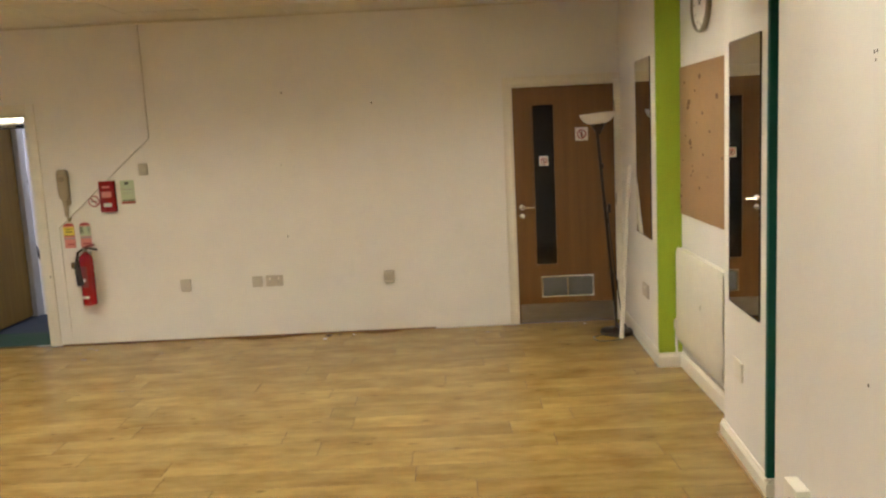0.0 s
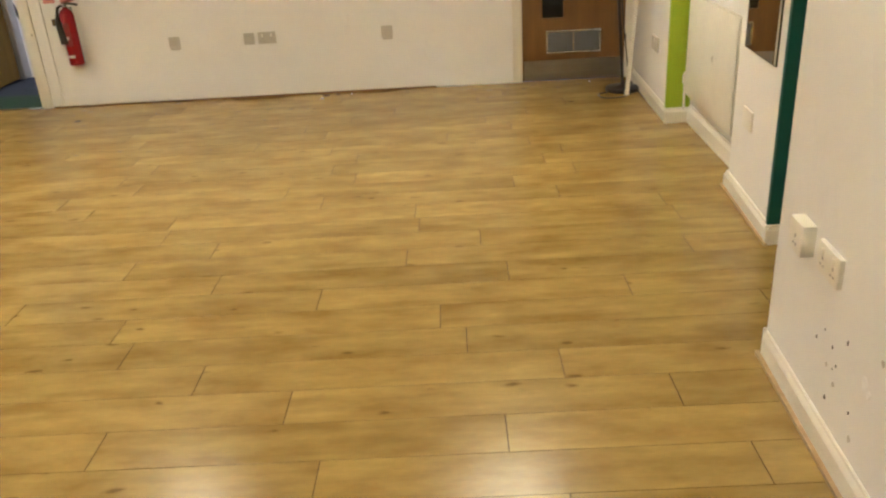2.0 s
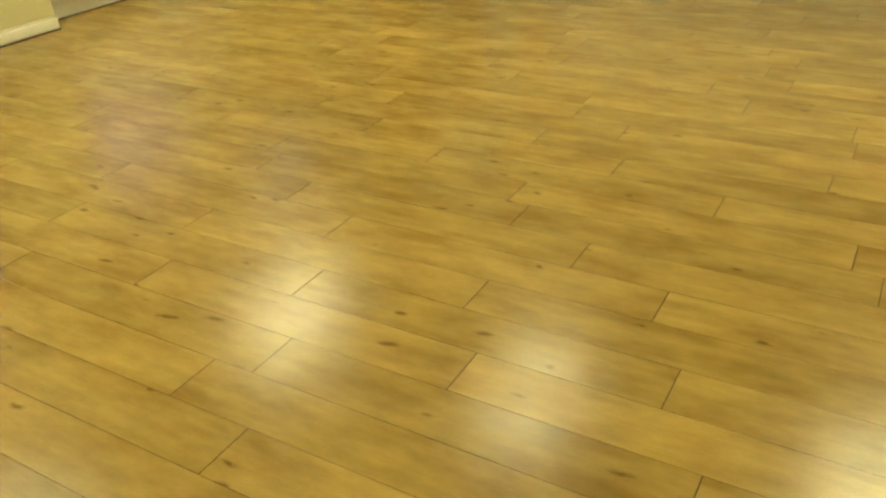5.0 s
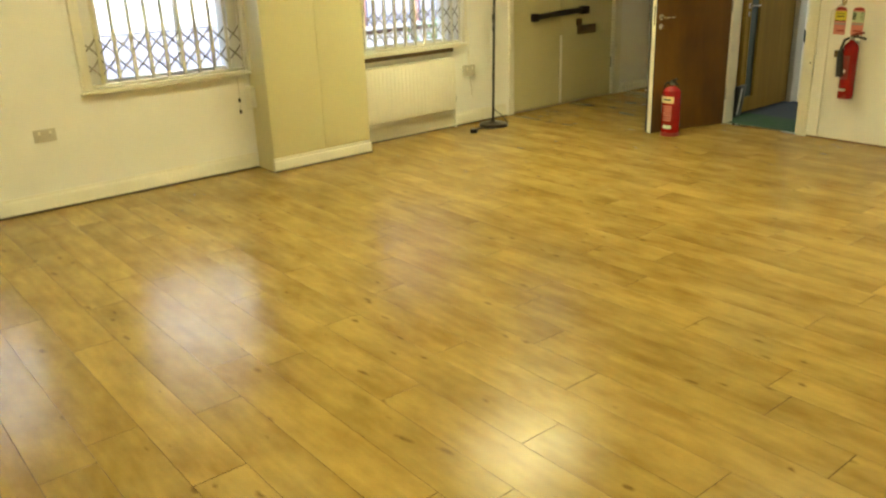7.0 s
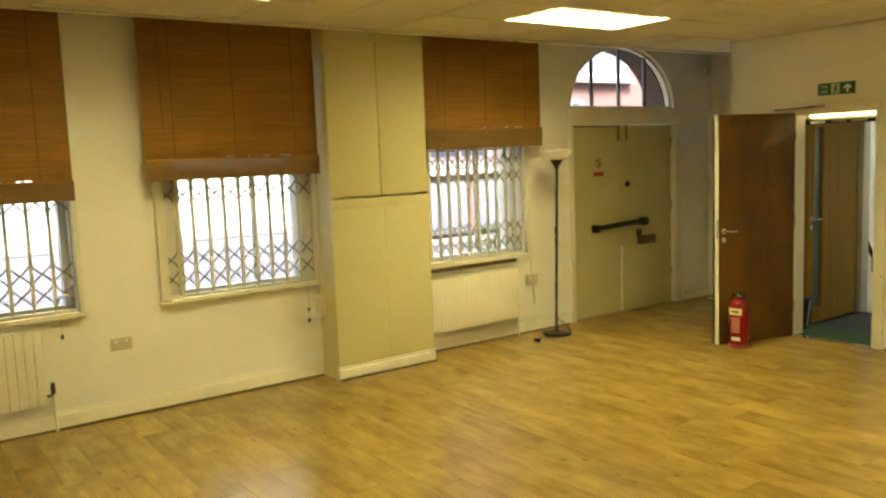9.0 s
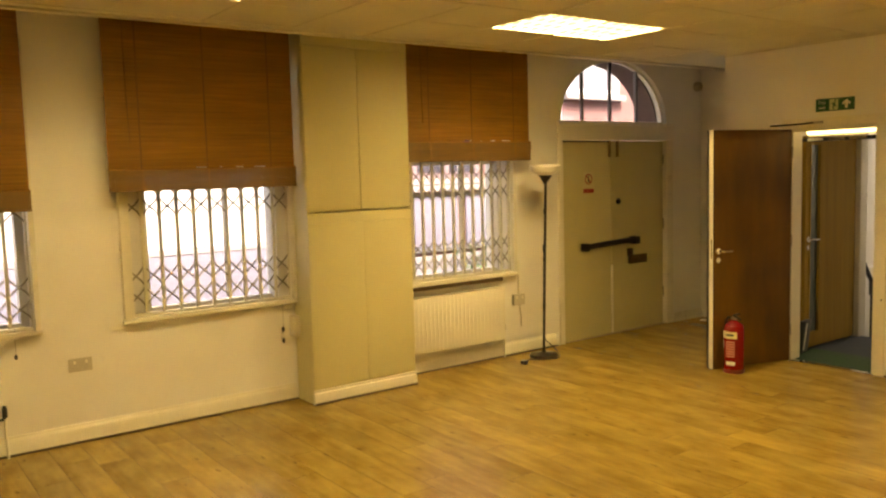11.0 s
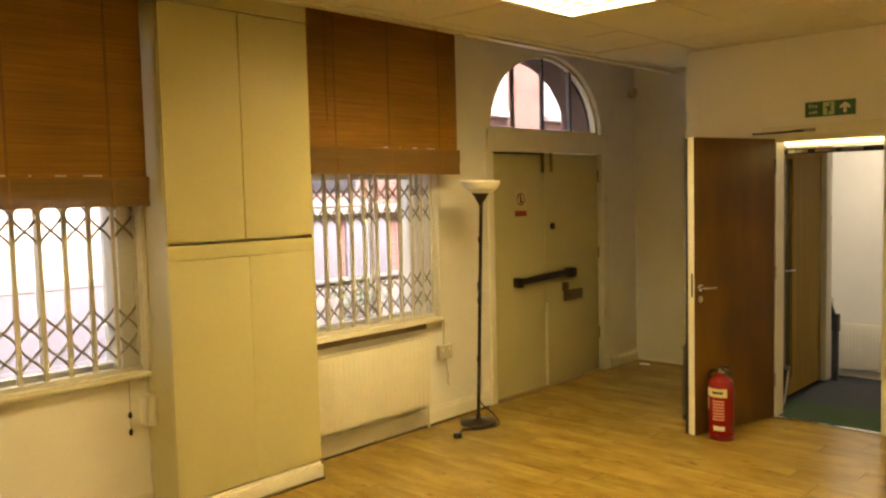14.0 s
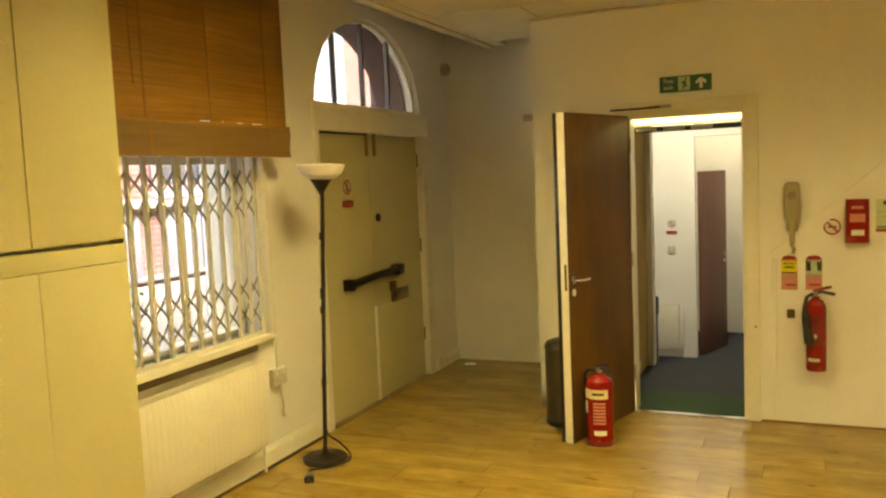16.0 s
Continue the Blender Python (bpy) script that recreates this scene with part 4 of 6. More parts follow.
# ---------- doors ----------
def lever(parent, x, z, side, direction, y, label="chrome lever handle"):
    """A lever with round roses; side is the sign of y it stands out to."""
    h = part("door_handle", lathe([(0.0, 0.0), (0.026, 0.0), (0.026, 0.006), (0.02, 0.009), (0.0, 0.009)], 20), M["chrome"], parent, label)
    h.matrix_local = pose(x, y, z, 90 if side < 0 else -90)
    s = side
    part("lever", tube([(0, 0, 0.005), (0, 0, 0.045), (direction * 0.02, 0, 0.055), (direction * 0.10, 0, 0.055)], 0.0095, 10), M["chrome"], h)
    k = part("keyhole_rose", lathe([(0.0, 0.0), (0.023, 0.0), (0.023, 0.006), (0.0, 0.008)], 18), M["chrome"], parent)
    k.matrix_local = pose(x, y, z - 0.075, 90 if side < 0 else -90)


def architrave(name, x0, x1, h, w, label):
    t = thing(name, facing("far", 0, 0), label, "door frame")
    tagged(t, kind="structure")
    part("jamb", boxes(((x0 - w, -0.018, 0.0), (x0 - 0.012, -0.001, h + w), 0.004), ((x0 - 0.012, -0.006, 0.0), (x0 + 0.014, 0.139, h))), M["gloss"], t)
    part("jamb", boxes(((x1 + 0.012, -0.018, 0.0), (x1 + w, -0.001, h + w), 0.004), ((x1 - 0.014, -0.006, 0.0), (x1 + 0.012, 0.139, h))), M["gloss"], t)
    part("head", boxes(((x0 - 0.012, -0.0175, h + 0.012), (x1 + 0.012, -0.001, h + w), 0.004), ((x0 + 0.014, -0.005, h - 0.02), (x1 - 0.014, 0.139, h + 0.012))), M["gloss"], t)
    return t


architrave("door_frame_exit", EXIT_L, EXIT_R, EXIT_H, 0.085, "white painted door frame of the exit")
architrave("door_frame_oak", 0.0, 0.88, 2.045, 0.065, "white painted door frame round the oak door")


def pictogram(parent, x, z, w, h, y, red_band=False, card="label_white"):
    """A small pasted sign: white card, ring with a bar, print."""
    part("sign_card", boxes(((x - w / 2, y - 0.0015, z - h / 2), (x + w / 2, y, z + h / 2))), M[card], parent, "small sign card")
    r = w * 0.36
    cz = z + (h * 0.16 if red_band else 0)
    bm = bmesh.new()
    for k in range(24):
        a, b = 2 * math.pi * k / 24, 2 * math.pi * (k + 1) / 24
        q = [(x + s * math.cos(c), cz + s * math.sin(c)) for s, c in ((r, a), (r, b), (r * 0.78, b), (r * 0.78, a))]
        bm.faces.new([bm.verts.new((u, y - 0.0022, v)) for u, v in q])
    q = [(-0.70, 0.55), (-0.55, 0.70), (0.70, -0.55), (0.55, -0.70)]
    bm.faces.new([bm.verts.new((x + r * u, y - 0.0024, cz + r * v)) for u, v in q])
    part("prohibition_ring", bm, M["label_red"], parent)
    part("symbol", boxes(((x - r * 0.18, y - 0.0021, cz - r * 0.6), (x + r * 0.18, y - 0.0016, cz + r * 0.35)), ((x - r * 0.12, y - 0.0021, cz + r * 0.4), (x + r * 0.12, y - 0.0016, cz + r * 0.65))), M["label_black"], parent)
    if red_band:
        part("text_band", boxes(((x - w / 2, y - 0.0022, z - h / 2), (x + w / 2, y - 0.0016, z - h / 2 + h * 0.2))), M["label_red"], parent)


M["faded_card"] = surface("faded_cream_card", (0.56, 0.49, 0.29), 0.5)
M["vent_slat"] = surface("dull_grey_slat", (0.12, 0.12, 0.12), 0.5)


def oak_door():
    t = thing("door_oak", facing("far", 0.016, 0.004), "closed oak veneer door with dark glass strip and steel kick plate", "door")
    w, h = 0.848, 2.02
    leaf = boxes(((0, 0.0, 0), (0.165, 0.044, h)), ((0.34, 0.0, 0), (w, 0.044, h)), ((0.165, 0.0, 0), (0.34, 0.044, 0.512)), ((0.165, 0.0, 1.868), (0.34, 0.044, h)))
    part("leaf", leaf, M["oak"], t)
    part("glass_strip", boxes(((0.165, 0.014, 0.512), (0.34, 0.022, 1.868))), M["frosted"], t, "dark narrow glass")
    part("glazing_bead", boxes(((0.150, -0.006, 0.50), (0.166, 0.008, 1.88)), ((0.339, -0.006, 0.50), (0.355, 0.008, 1.88)), ((0.166, -0.006, 0.497), (0.339, 0.008, 0.513)), ((0.166, -0.006, 1.867), (0.339, 0.008, 1.883))), M["oak"], t)
    g = part("vent_grille", boxes(((0.195, -0.010, 0.22), (0.650, -0.001, 0.235), 0.002), ((0.195, -0.010, 0.395), (0.650, -0.001, 0.410), 0.002), ((0.195, -0.010, 0.235), (0.210, -0.001, 0.395)), ((0.635, -0.010, 0.235), (0.650, -0.001, 0.395)), ((0.418, -0.010, 0.235), (0.428, -0.001, 0.395))), M["chrome"], t, "silver framed vent grille")
    for k in range(13):
        z = 0.240 + 0.012 * k
        bm = bmesh.new()
        bm.faces.new([bm.verts.new(c) for c in ((0.211, -0.006, z), (0.634, -0.006, z), (0.634, -0.001, z + 0.009), (0.211, -0.001, z + 0.009))])
        part("slat", bm, M["vent_slat"], g)
    part("vent_backing", boxes(((0.21, -0.0008, 0.235), (0.635, -0.0002, 0.395))), M["dark_hole"], t)
    part("kick_plate", boxes(((0.01, -0.0025, 0.005), (w - 0.01, -0.0003, 0.168))), M["steel"], t, "dull steel kick plate")
    lever(t, 0.052, 1.012, -1, 1, 0.0)
    pictogram(t, 0.575, 1.612, 0.108, 0.112, -0.0005)
    pictogram(t, 0.252, 1.40, 0.078, 0.082, 0.0135)
    for z in (0.25, 1.0, 1.78):
        part("hinge", tube([(w + 0.008, -0.006, z), (w + 0.008, -0.006, z + 0.1)], 0.006, 8), M["chrome"], t)


oak_door()


def exit_door():
    """Hinged on the left jamb and swung into the room."""
    hinge, tip = Vector((EXIT_L + 0.005, FAR - 0.012)), Vector((-5.038, 6.765))
    d = tip - hinge
    t = thing("door_exit", pose(hinge.x, hinge.y, 0.006, 0, 0, math.degrees(math.atan2(d.y, d.x))), "dark brown veneer fire door standing open into the room", "door")
    w, h = d.length, 2.005
    part("leaf", boxes(((0, -0.060, 0), (w - 0.007, 0.0, h), 0.001)), M["sapele"], t)
    part("edge_lipping", boxes(((w - 0.007, -0.054, 0), (w, -0.002, h))), M["gloss"], t, "pale lipped door edge")
    part("smoke_seal", boxes(((w - 0.020, -0.080, 0), (w + 0.001, -0.054, h)), ((w - 0.007, -0.002, 0), (w - 0.0005, 0.0, h))), M["black"], t, "black seal strip")
    part("latch_plate", boxes(((w, -0.028, 0.94), (w + 0.0015, -0.012, 1.10))), M["brass"], t)
    lever(t, w - 0.05, 1.0, 1, -1, 0.0)
    lever(t, w - 0.05, 1.0, -1, -1, -0.060)
    for z in (0.22, 1.0, 1.76):
        part("hinge", tube([(-0.004, 0.004, z), (-0.004, 0.004, z + 0.1)], 0.007, 8), M["steel"], t)


exit_door()


def closer_arm():
    t = thing("door_closer", facing("far", -4.80, 2.045), "slim dark overhead door closer arm on the exit frame", "door closer")
    part("shoe", boxes(((0.13, -0.045, 0.0), (0.27, -0.0185, 0.022), 0.003)), M["steel"], t)
    part("arm", tube([(0.2, -0.05, 0.008), (0.05, -0.12, 0.0), (-0.085, -0.22, -0.006)], 0.007, 8), M["iron"], t)


closer_arm()


def landing_door():
    t = thing("door_landing", pose(-4.952, 8.93, 0.008, 0, 0, -90), "pale oak door with a glass strip, standing open", "door")
    w, h = 0.90, 1.955
    part("leaf", boxes(((0, -0.044, 0), (0.665, 0, h)), ((0.825, -0.044, 0), (w, 0, h)), ((0.665, -0.044, 0), (0.825, 0, 0.14)), ((0.665, -0.044, 1.88), (0.825, 0, h))), M["pale_oak"], t)
    part("glass_strip", boxes(((0.665, -0.026, 0.14), (0.825, -0.018, 1.88))), M["pane2"], t, "grey glass strip")
    part("glazing_bead", boxes(((0.65, -0.004, 0.125), (0.667, 0.008, 1.895)), ((0.823, -0.004, 0.125), (0.84, 0.008, 1.895)), ((0.667, -0.004, 0.125), (0.823, 0.008, 0.142)), ((0.667, -0.004, 1.878), (0.823, 0.008, 1.895))), M["pale_oak"], t)
    lever(t, w - 0.05, 1.01, 1, -1, 0.0)


landing_door()


def wedge_bag():
    t = thing("folded_sign", pose(-4.90, 7.80, 0.004, 0, 0, 10), "black folded plastic floor sign leaning on the landing", "floor sign")
    bm = boxes(((0.0, 0.0, 0.0), (0.05, 0.16, 0.30), 0.01))
    for v in bm.verts:
        v.co.x += 0.12 * v.co.z
    part("board", bm, M["black"], t)
    bm = boxes(((0.052, 0.03, 0.03), (0.056, 0.05, 0.28)))
    for v in bm.verts:
        v.co.x += 0.12 * v.co.z
    part("edge_strip", bm, M["label_white"], t)


wedge_bag()


def landing_batten():
    t = thing("batten_light", pose(-4.86, 7.86, 1.955), "lit fluorescent batten above the landing doorway", "batten light")
    part("tube_cover", boxes(((0.0, 0.0, 0.015), (0.86, 0.04, 0.07), 0.01)), M["batten"], t, "glowing cream cover")
    part("backplate", boxes(((0.0, 0.041, 0.0), (0.86, 0.05, 0.75))), M["gloss"], t)
    c = thing("closer_track", pose(-4.86, 7.80, 1.905), "dark overhead door closer track with silver joints", "door closer")
    part("bar", boxes(((0.0, 0.0, 0.0), (0.84, 0.035, 0.035), 0.003)), M["black"], c)
    for x in (0.05, 0.24, 0.42):
        part("joint", boxes(((x, -0.003, 0.008), (x + 0.14, 0.0, 0.030))), M["chrome"], c)


landing_batten()


def hall_door():
    a, b = Vector((-4.872, 11.95)), Vector((-4.648, 12.55))
    d = b - a
    t = thing("door_hall", pose(a.x, a.y, LOW + 0.005, 0, 0, math.degrees(math.atan2(d.y, d.x))), "dark brown wooden door standing open in the lower hall", "door")
    part("leaf", boxes(((0, -0.044, 0), (d.length, 0, 2.165), 0.002)), M["brown"], t)
    lever(t, d.length - 0.07, 1.15, -1, -1, -0.044)


hall_door()


def unseen_hall_lamp(x, y, glow):
    t = thing("hall_light", pose(x, y, TOP), "unseen round ceiling light added in the hall, lit", "ceiling light")
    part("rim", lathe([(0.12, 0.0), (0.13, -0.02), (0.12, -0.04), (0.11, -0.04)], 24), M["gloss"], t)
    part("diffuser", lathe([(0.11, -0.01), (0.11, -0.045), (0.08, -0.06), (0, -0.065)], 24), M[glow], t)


M["hall_fill_glow"] = lit("hall_fill_light_glow", (1.0, 0.95, 0.92), 82.0)
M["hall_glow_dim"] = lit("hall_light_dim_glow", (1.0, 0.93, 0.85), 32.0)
# out of view, assumed from the glow above the brown door
unseen_hall_lamp(-4.45, 12.75, "hall_glow_dim")
# unseen lamp added to brighten the stair hall
unseen_hall_lamp(-4.9, 10.6, "hall_fill_glow")


def hall_sign():
    t = thing("no_smoking_sign", pose(-5.15, 11.8, 0.97), "small white and red notice on the hall wall", "sign")
    pictogram(t, 0, 0, 0.12, 0.18, -0.001, True)


hall_sign()


# ---------- the arched double doors ----------
def entrance_doors():
    t = thing("door_entrance", facing("window", DOOR_A, 0.0, -0.04), "pair of cream painted panel doors under an arched fanlight, shut", "double door")
    w, h = DOOR_B - DOOR_A, 2.0
    m = w * 0.472
    part("jamb", boxes(((-0.05, -0.055, 0.0), (0.012, 0.05, 2.05), 0.006)), M["gloss"], t)
    part("jamb", boxes(((w - 0.012, -0.055, 0.0), (w + 0.10, 0.05, 2.05), 0.006)), M["gloss"], t)
    part("transom", boxes(((-0.055, -0.06, h + 0.005), (w + 0.105, 0.06, ARCH_Z), 0.008), ((-0.06, -0.07, ARCH_Z - 0.025), (w + 0.11, -0.055, ARCH_Z), 0.004)), M["gloss"], t)
    for a, b in ((0.014, m - 0.002), (m + 0.002, w - 0.014)):
        part("door_leaf", boxes(((a, 0.0, 0.006), (b, 0.05, h))), M["door_cream"], t)
    part("meeting_bead", boxes(((m - 0.014, -0.012, 0.006), (m + 0.014, 0.0, 0.72), 0.003)), M["gloss"], t)
    part("kick_panel", boxes(((m + 0.012, -0.007, 0.03), (w - 0.03, 0.0, 0.715), 0.002)), M["door_cream"], t, "flat painted sheet on the lower leaf")
    # dark strip modelled in place of the shadow under the transom
    part("top_rail_shadow", boxes(((0.014, -0.008, h - 0.012), (m - 0.03, 0.0, h + 0.002))), M["iron"], t)
    for x in (m - 0.03, m + 0.09):
        part("bolt", boxes(((x - 0.012, -0.018, 1.84), (x + 0.012, 0.0, h + 0.03), 0.002)), M["bright_brass"], t, "tarnished brass slide bolt")
    bar = part("panic_bar", tube([(0.31, -0.045, 0.935), (0.72, -0.045, 0.955), (1.10, -0.045, 0.965)], 0.028, 10), M["iron"], t, "dark brown panic bar")
    part("bracket", boxes(((0.30, -0.07, 0.895), (0.36, 0.0, 0.975), 0.008)), M["iron"], bar)
    part("bracket", boxes(((1.03, -0.075, 0.92), (1.12, 0.0, 1.0), 0.008)), M["iron"], bar)
    part("letter_plate", boxes(((1.01, -0.012, 0.705), (1.30, 0.0, 0.80), 0.004), ((1.06, -0.022, 0.735), (1.18, -0.010, 0.775), 0.004)), M["brass"], t, "dark tarnished letter plate")
    part("lock_case", boxes(((0.99, -0.035, 0.80), (1.05, 0.0, 0.875), 0.006)), M["brass"], t)
    part("peephole", lathe([(0, 0), (0.031, 0.0), (0.029, 0.014), (0.018, 0.019), (0, 0.017)], 18), M["iron"], t, "dark round lock boss").matrix_local = pose(0.855, 0.0, 1.378, 90)
    pictogram(t, 0.41, 1.585, 0.15, 0.21, -0.007, True, "faded_card")
    for z in (0.3, 1.05, 1.75):
        part("hinge", tube([(w - 0.008, -0.006, z), (w - 0.008, -0.006, z + 0.11)], 0.007, 8), M["iron"], t)
    # fanlight
    bm = bmesh.new()
    n, cx = 24, w / 2
    ring = []
    for k in range(n + 1):
        a = math.pi * k / n
        c, s = math.cos(a), math.sin(a)
        ring.append([bm.verts.new((cx - r * c, y, ARCH_Z + q * s)) for r, q, y in ((w / 2, ARCH_H, 0.0), (w / 2 - 0.03, ARCH_H - 0.03, 0.0), (w / 2 - 0.03, ARCH_H - 0.03, 0.05), (w / 2, ARCH_H, 0.05))])
    for p, q in zip(ring, ring[1:]):
        for k in range(4):
            bm.faces.new((p[k], p[(k + 1) % 4], q[(k + 1) % 4], q[k]))
    part("fanlight_rim", bm, M["gloss"], t, "white painted arched rim")
    for u in (0.225, 0.48, 0.735):
        x = w * u
        z = ARCH_Z + ARCH_H * math.sqrt(max(0, 1 - ((x - cx) / (w / 2)) ** 2)) - 0.02
        part("glazing_bar", boxes(((x - 0.013, 0.008, ARCH_Z), (x + 0.013, 0.042, z))), M["sash_dark"], t, "dark glazing bar")
    part("fanlight_sill", boxes(((0.0, -0.004, ARCH_Z - 0.002), (w, 0.06, ARCH_Z + 0.022), 0.003)), M["gloss"], t)
    bm = bmesh.new()
    slab(bm, [(cx - (w / 2 - 0.012) * math.cos(math.pi * k / n), ARCH_Z + 0.01 + (ARCH_H - 0.02) * math.sin(math.pi * k / n)) for k in range(n + 1)], 0.024, 0.028)
    pane = part("pane", bm, M["glass"], t)
    pane.visible_shadow = False


# cream darkened in the colour for the dimmer light on these doors
M["door_cream"] = surface("dimmed_cream_door_paint", (0.52, 0.465, 0.255), 0.45, var=0.05, scale=2.0, fine=70, bump=0.06)
M["bright_brass"] = surface("worn_brass", (0.30, 0.21, 0.09), 0.35, metal=0.8)
M["sash_dark"] = surface("weathered_bar", (0.16, 0.15, 0.17), 0.5)
entrance_doors()
setting("threshold_entrance", boxes(((WIN - 0.09, DOOR_A + 0.002, -0.004), (WIN + 0.004, DOOR_B - 0.002, 0.003))), M["oak"], "worn wooden threshold of the double doors", "trim")


# ---------- fire signs and equipment ----------
def exit_sign():
    t = thing("exit_sign", facing("far", -4.605, 2.143), "green and white fire exit sign over the door", "exit sign")
    w, h = 0.325, 0.103
    part("board", boxes(((0, -0.006, 0), (w, -0.0005, h), 0.001)), M["sign_green"], t)
    writing("Fire\nexit", 0.040, 0.055, -0.0066, 0.052, M["label_white"], t)
    part("panel", boxes(((0.118, -0.0075, 0.008), (0.192, -0.0062, h - 0.008))), M["label_green"], t, "pale panel with a running figure shape")
    bm = bmesh.new()
    slab(bm, [(0.145, 0.015), (0.153, 0.015), (0.160, 0.04), (0.172, 0.03), (0.176, 0.036), (0.163, 0.055), (0.172, 0.066), (0.168, 0.072), (0.152, 0.066), (0.135, 0.062), (0.135, 0.055), (0.149, 0.055)], -0.0085, -0.0076)
    slab(bm, disc_outline(0.166, 0.081, 0.007, n=12), -0.0085, -0.0076)
    part("symbol", bm, M["sign_green"], t)
    bm = bmesh.new()
    slab(bm, [(0.250, 0.016), (0.270, 0.016), (0.270, 0.055), (0.292, 0.042), (0.292, 0.062), (0.260, 0.088), (0.228, 0.062), (0.228, 0.042), (0.250, 0.055)], -0.0072, -0.0062)
    part("arrow", bm, M["label_white"], t)


exit_sign()


def call_point():
    t = thing("call_point", facing("far", -3.515, 1.158), "red fire alarm call point box on the wall", "fire alarm")
    part("body", boxes(((0, -0.055, 0), (0.127, -0.0005, 0.263), 0.006)), M["red"], t)
    part("window", boxes(((0.022, -0.058, 0.125), (0.105, -0.0552, 0.175), 0.002)), M["label_pink"], t)
    part("text_bar", boxes(((0.03, -0.0575, 0.205), (0.095, -0.0552, 0.222))), M["label_pink"], t)
    part("text_bar", boxes(((0.03, -0.0575, 0.045), (0.10, -0.0552, 0.078))), M["label_white"], t)


call_point()


def wall_card(name, x, ztop, w, h, bands, label, rounded=False):
    t = thing(name, facing("far", x, ztop - h), label, "notice")
    bm = bmesh.new()
    if rounded:
        out = [(0, 0), (w, 0)] + [(w / 2 + w / 2 * math.cos(a), h - 0.03 + 0.03 * math.sin(a)) for a in (math.pi * k / 10 for k in range(11))]
        slab(bm, out, -0.003, -0.0005)
    else:
        box(bm, (0, -0.003, 0), (w, -0.0005, h))
    part("card", bm, M[bands[0]], t)
    for material, z0, z1, u0, u1 in bands[1:]:
        part("print_band", boxes(((w * u0, -0.0038, h * z0), (w * u1, -0.0031, h * z1))), M[material], t)


wall_card("alarm_notice", -3.35, 1.418, 0.119, 0.199, ("label_green", ("label_red", 0.0, 0.1, 0.0, 1.0), ("label_black", 0.13, 0.17, 0.05, 0.95), ("label_grey", 0.45, 0.47, 0.1, 0.9), ("label_grey", 0.6, 0.62, 0.1, 0.9), ("label_black", 0.82, 0.93, 0.33, 0.6)), "pale green fire action notice with a red foot")
wall_card("extinguisher_notice", -3.878, 1.078, 0.094, 0.218, ("label_pink", ("label_red", 0.88, 0.97, 0.12, 0.88), ("label_yellow", 0.5, 0.84, 0.0, 1.0), ("label_black", 0.74, 0.78, 0.15, 0.85), ("label_black", 0.62, 0.68, 0.2, 0.8), ("label_black", 0.48, 0.52, 0.05, 0.95), ("label_grey", 0.36, 0.42, 0.0, 1.0), ("label_red", 0.12, 0.17, 0.3, 0.9)), "red and yellow extinguisher instruction label", True)
wall_card("extinguisher_notice", -3.738, 1.078, 0.094, 0.216, ("label_pink", ("label_red", 0.88, 0.97, 0.12, 0.88), ("label_green", 0.45, 0.84, 0.0, 1.0), ("label_black", 0.55, 0.82, 0.0, 0.32), ("label_black", 0.55, 0.82, 0.68, 1.0), ("label_grey", 0.36, 0.43, 0.0, 1.0), ("label_red", 0.12, 0.17, 0.2, 0.9)), "red, black and green extinguisher instruction label", True)


def round_sign():
    t = thing("no_smoking_sign", facing("far", -3.587, 1.253), "small round no smoking sticker", "sign")
    bm = bmesh.new()
    slab(bm, disc_outline(0, 0, 0.05), -0.002, -0.0005)
    part("disc", bm, M["label_white"], t)
    bm = bmesh.new()
    for k in range(24):
        a, b = 2 * math.pi * k / 24, 2 * math.pi * (k + 1) / 24
        bm.faces.new([bm.verts.new((s * math.cos(c), -0.0028, s * math.sin(c))) for s, c in ((0.05, a), (0.05, b), (0.040, b), (0.040, a))])
    bm.faces.new([bm.verts.new((u * 0.05, -0.003, v * 0.05)) for u, v in ((-0.68, 0.52), (-0.52, 0.68), (0.68, -0.52), (0.52, -0.68))])
    part("ring", bm, M["label_red"], t)
    part("symbol", boxes(((-0.025, -0.0026, -0.006), (0.025, -0.0021, 0.004))), M["label_black"], t)


round_sign()


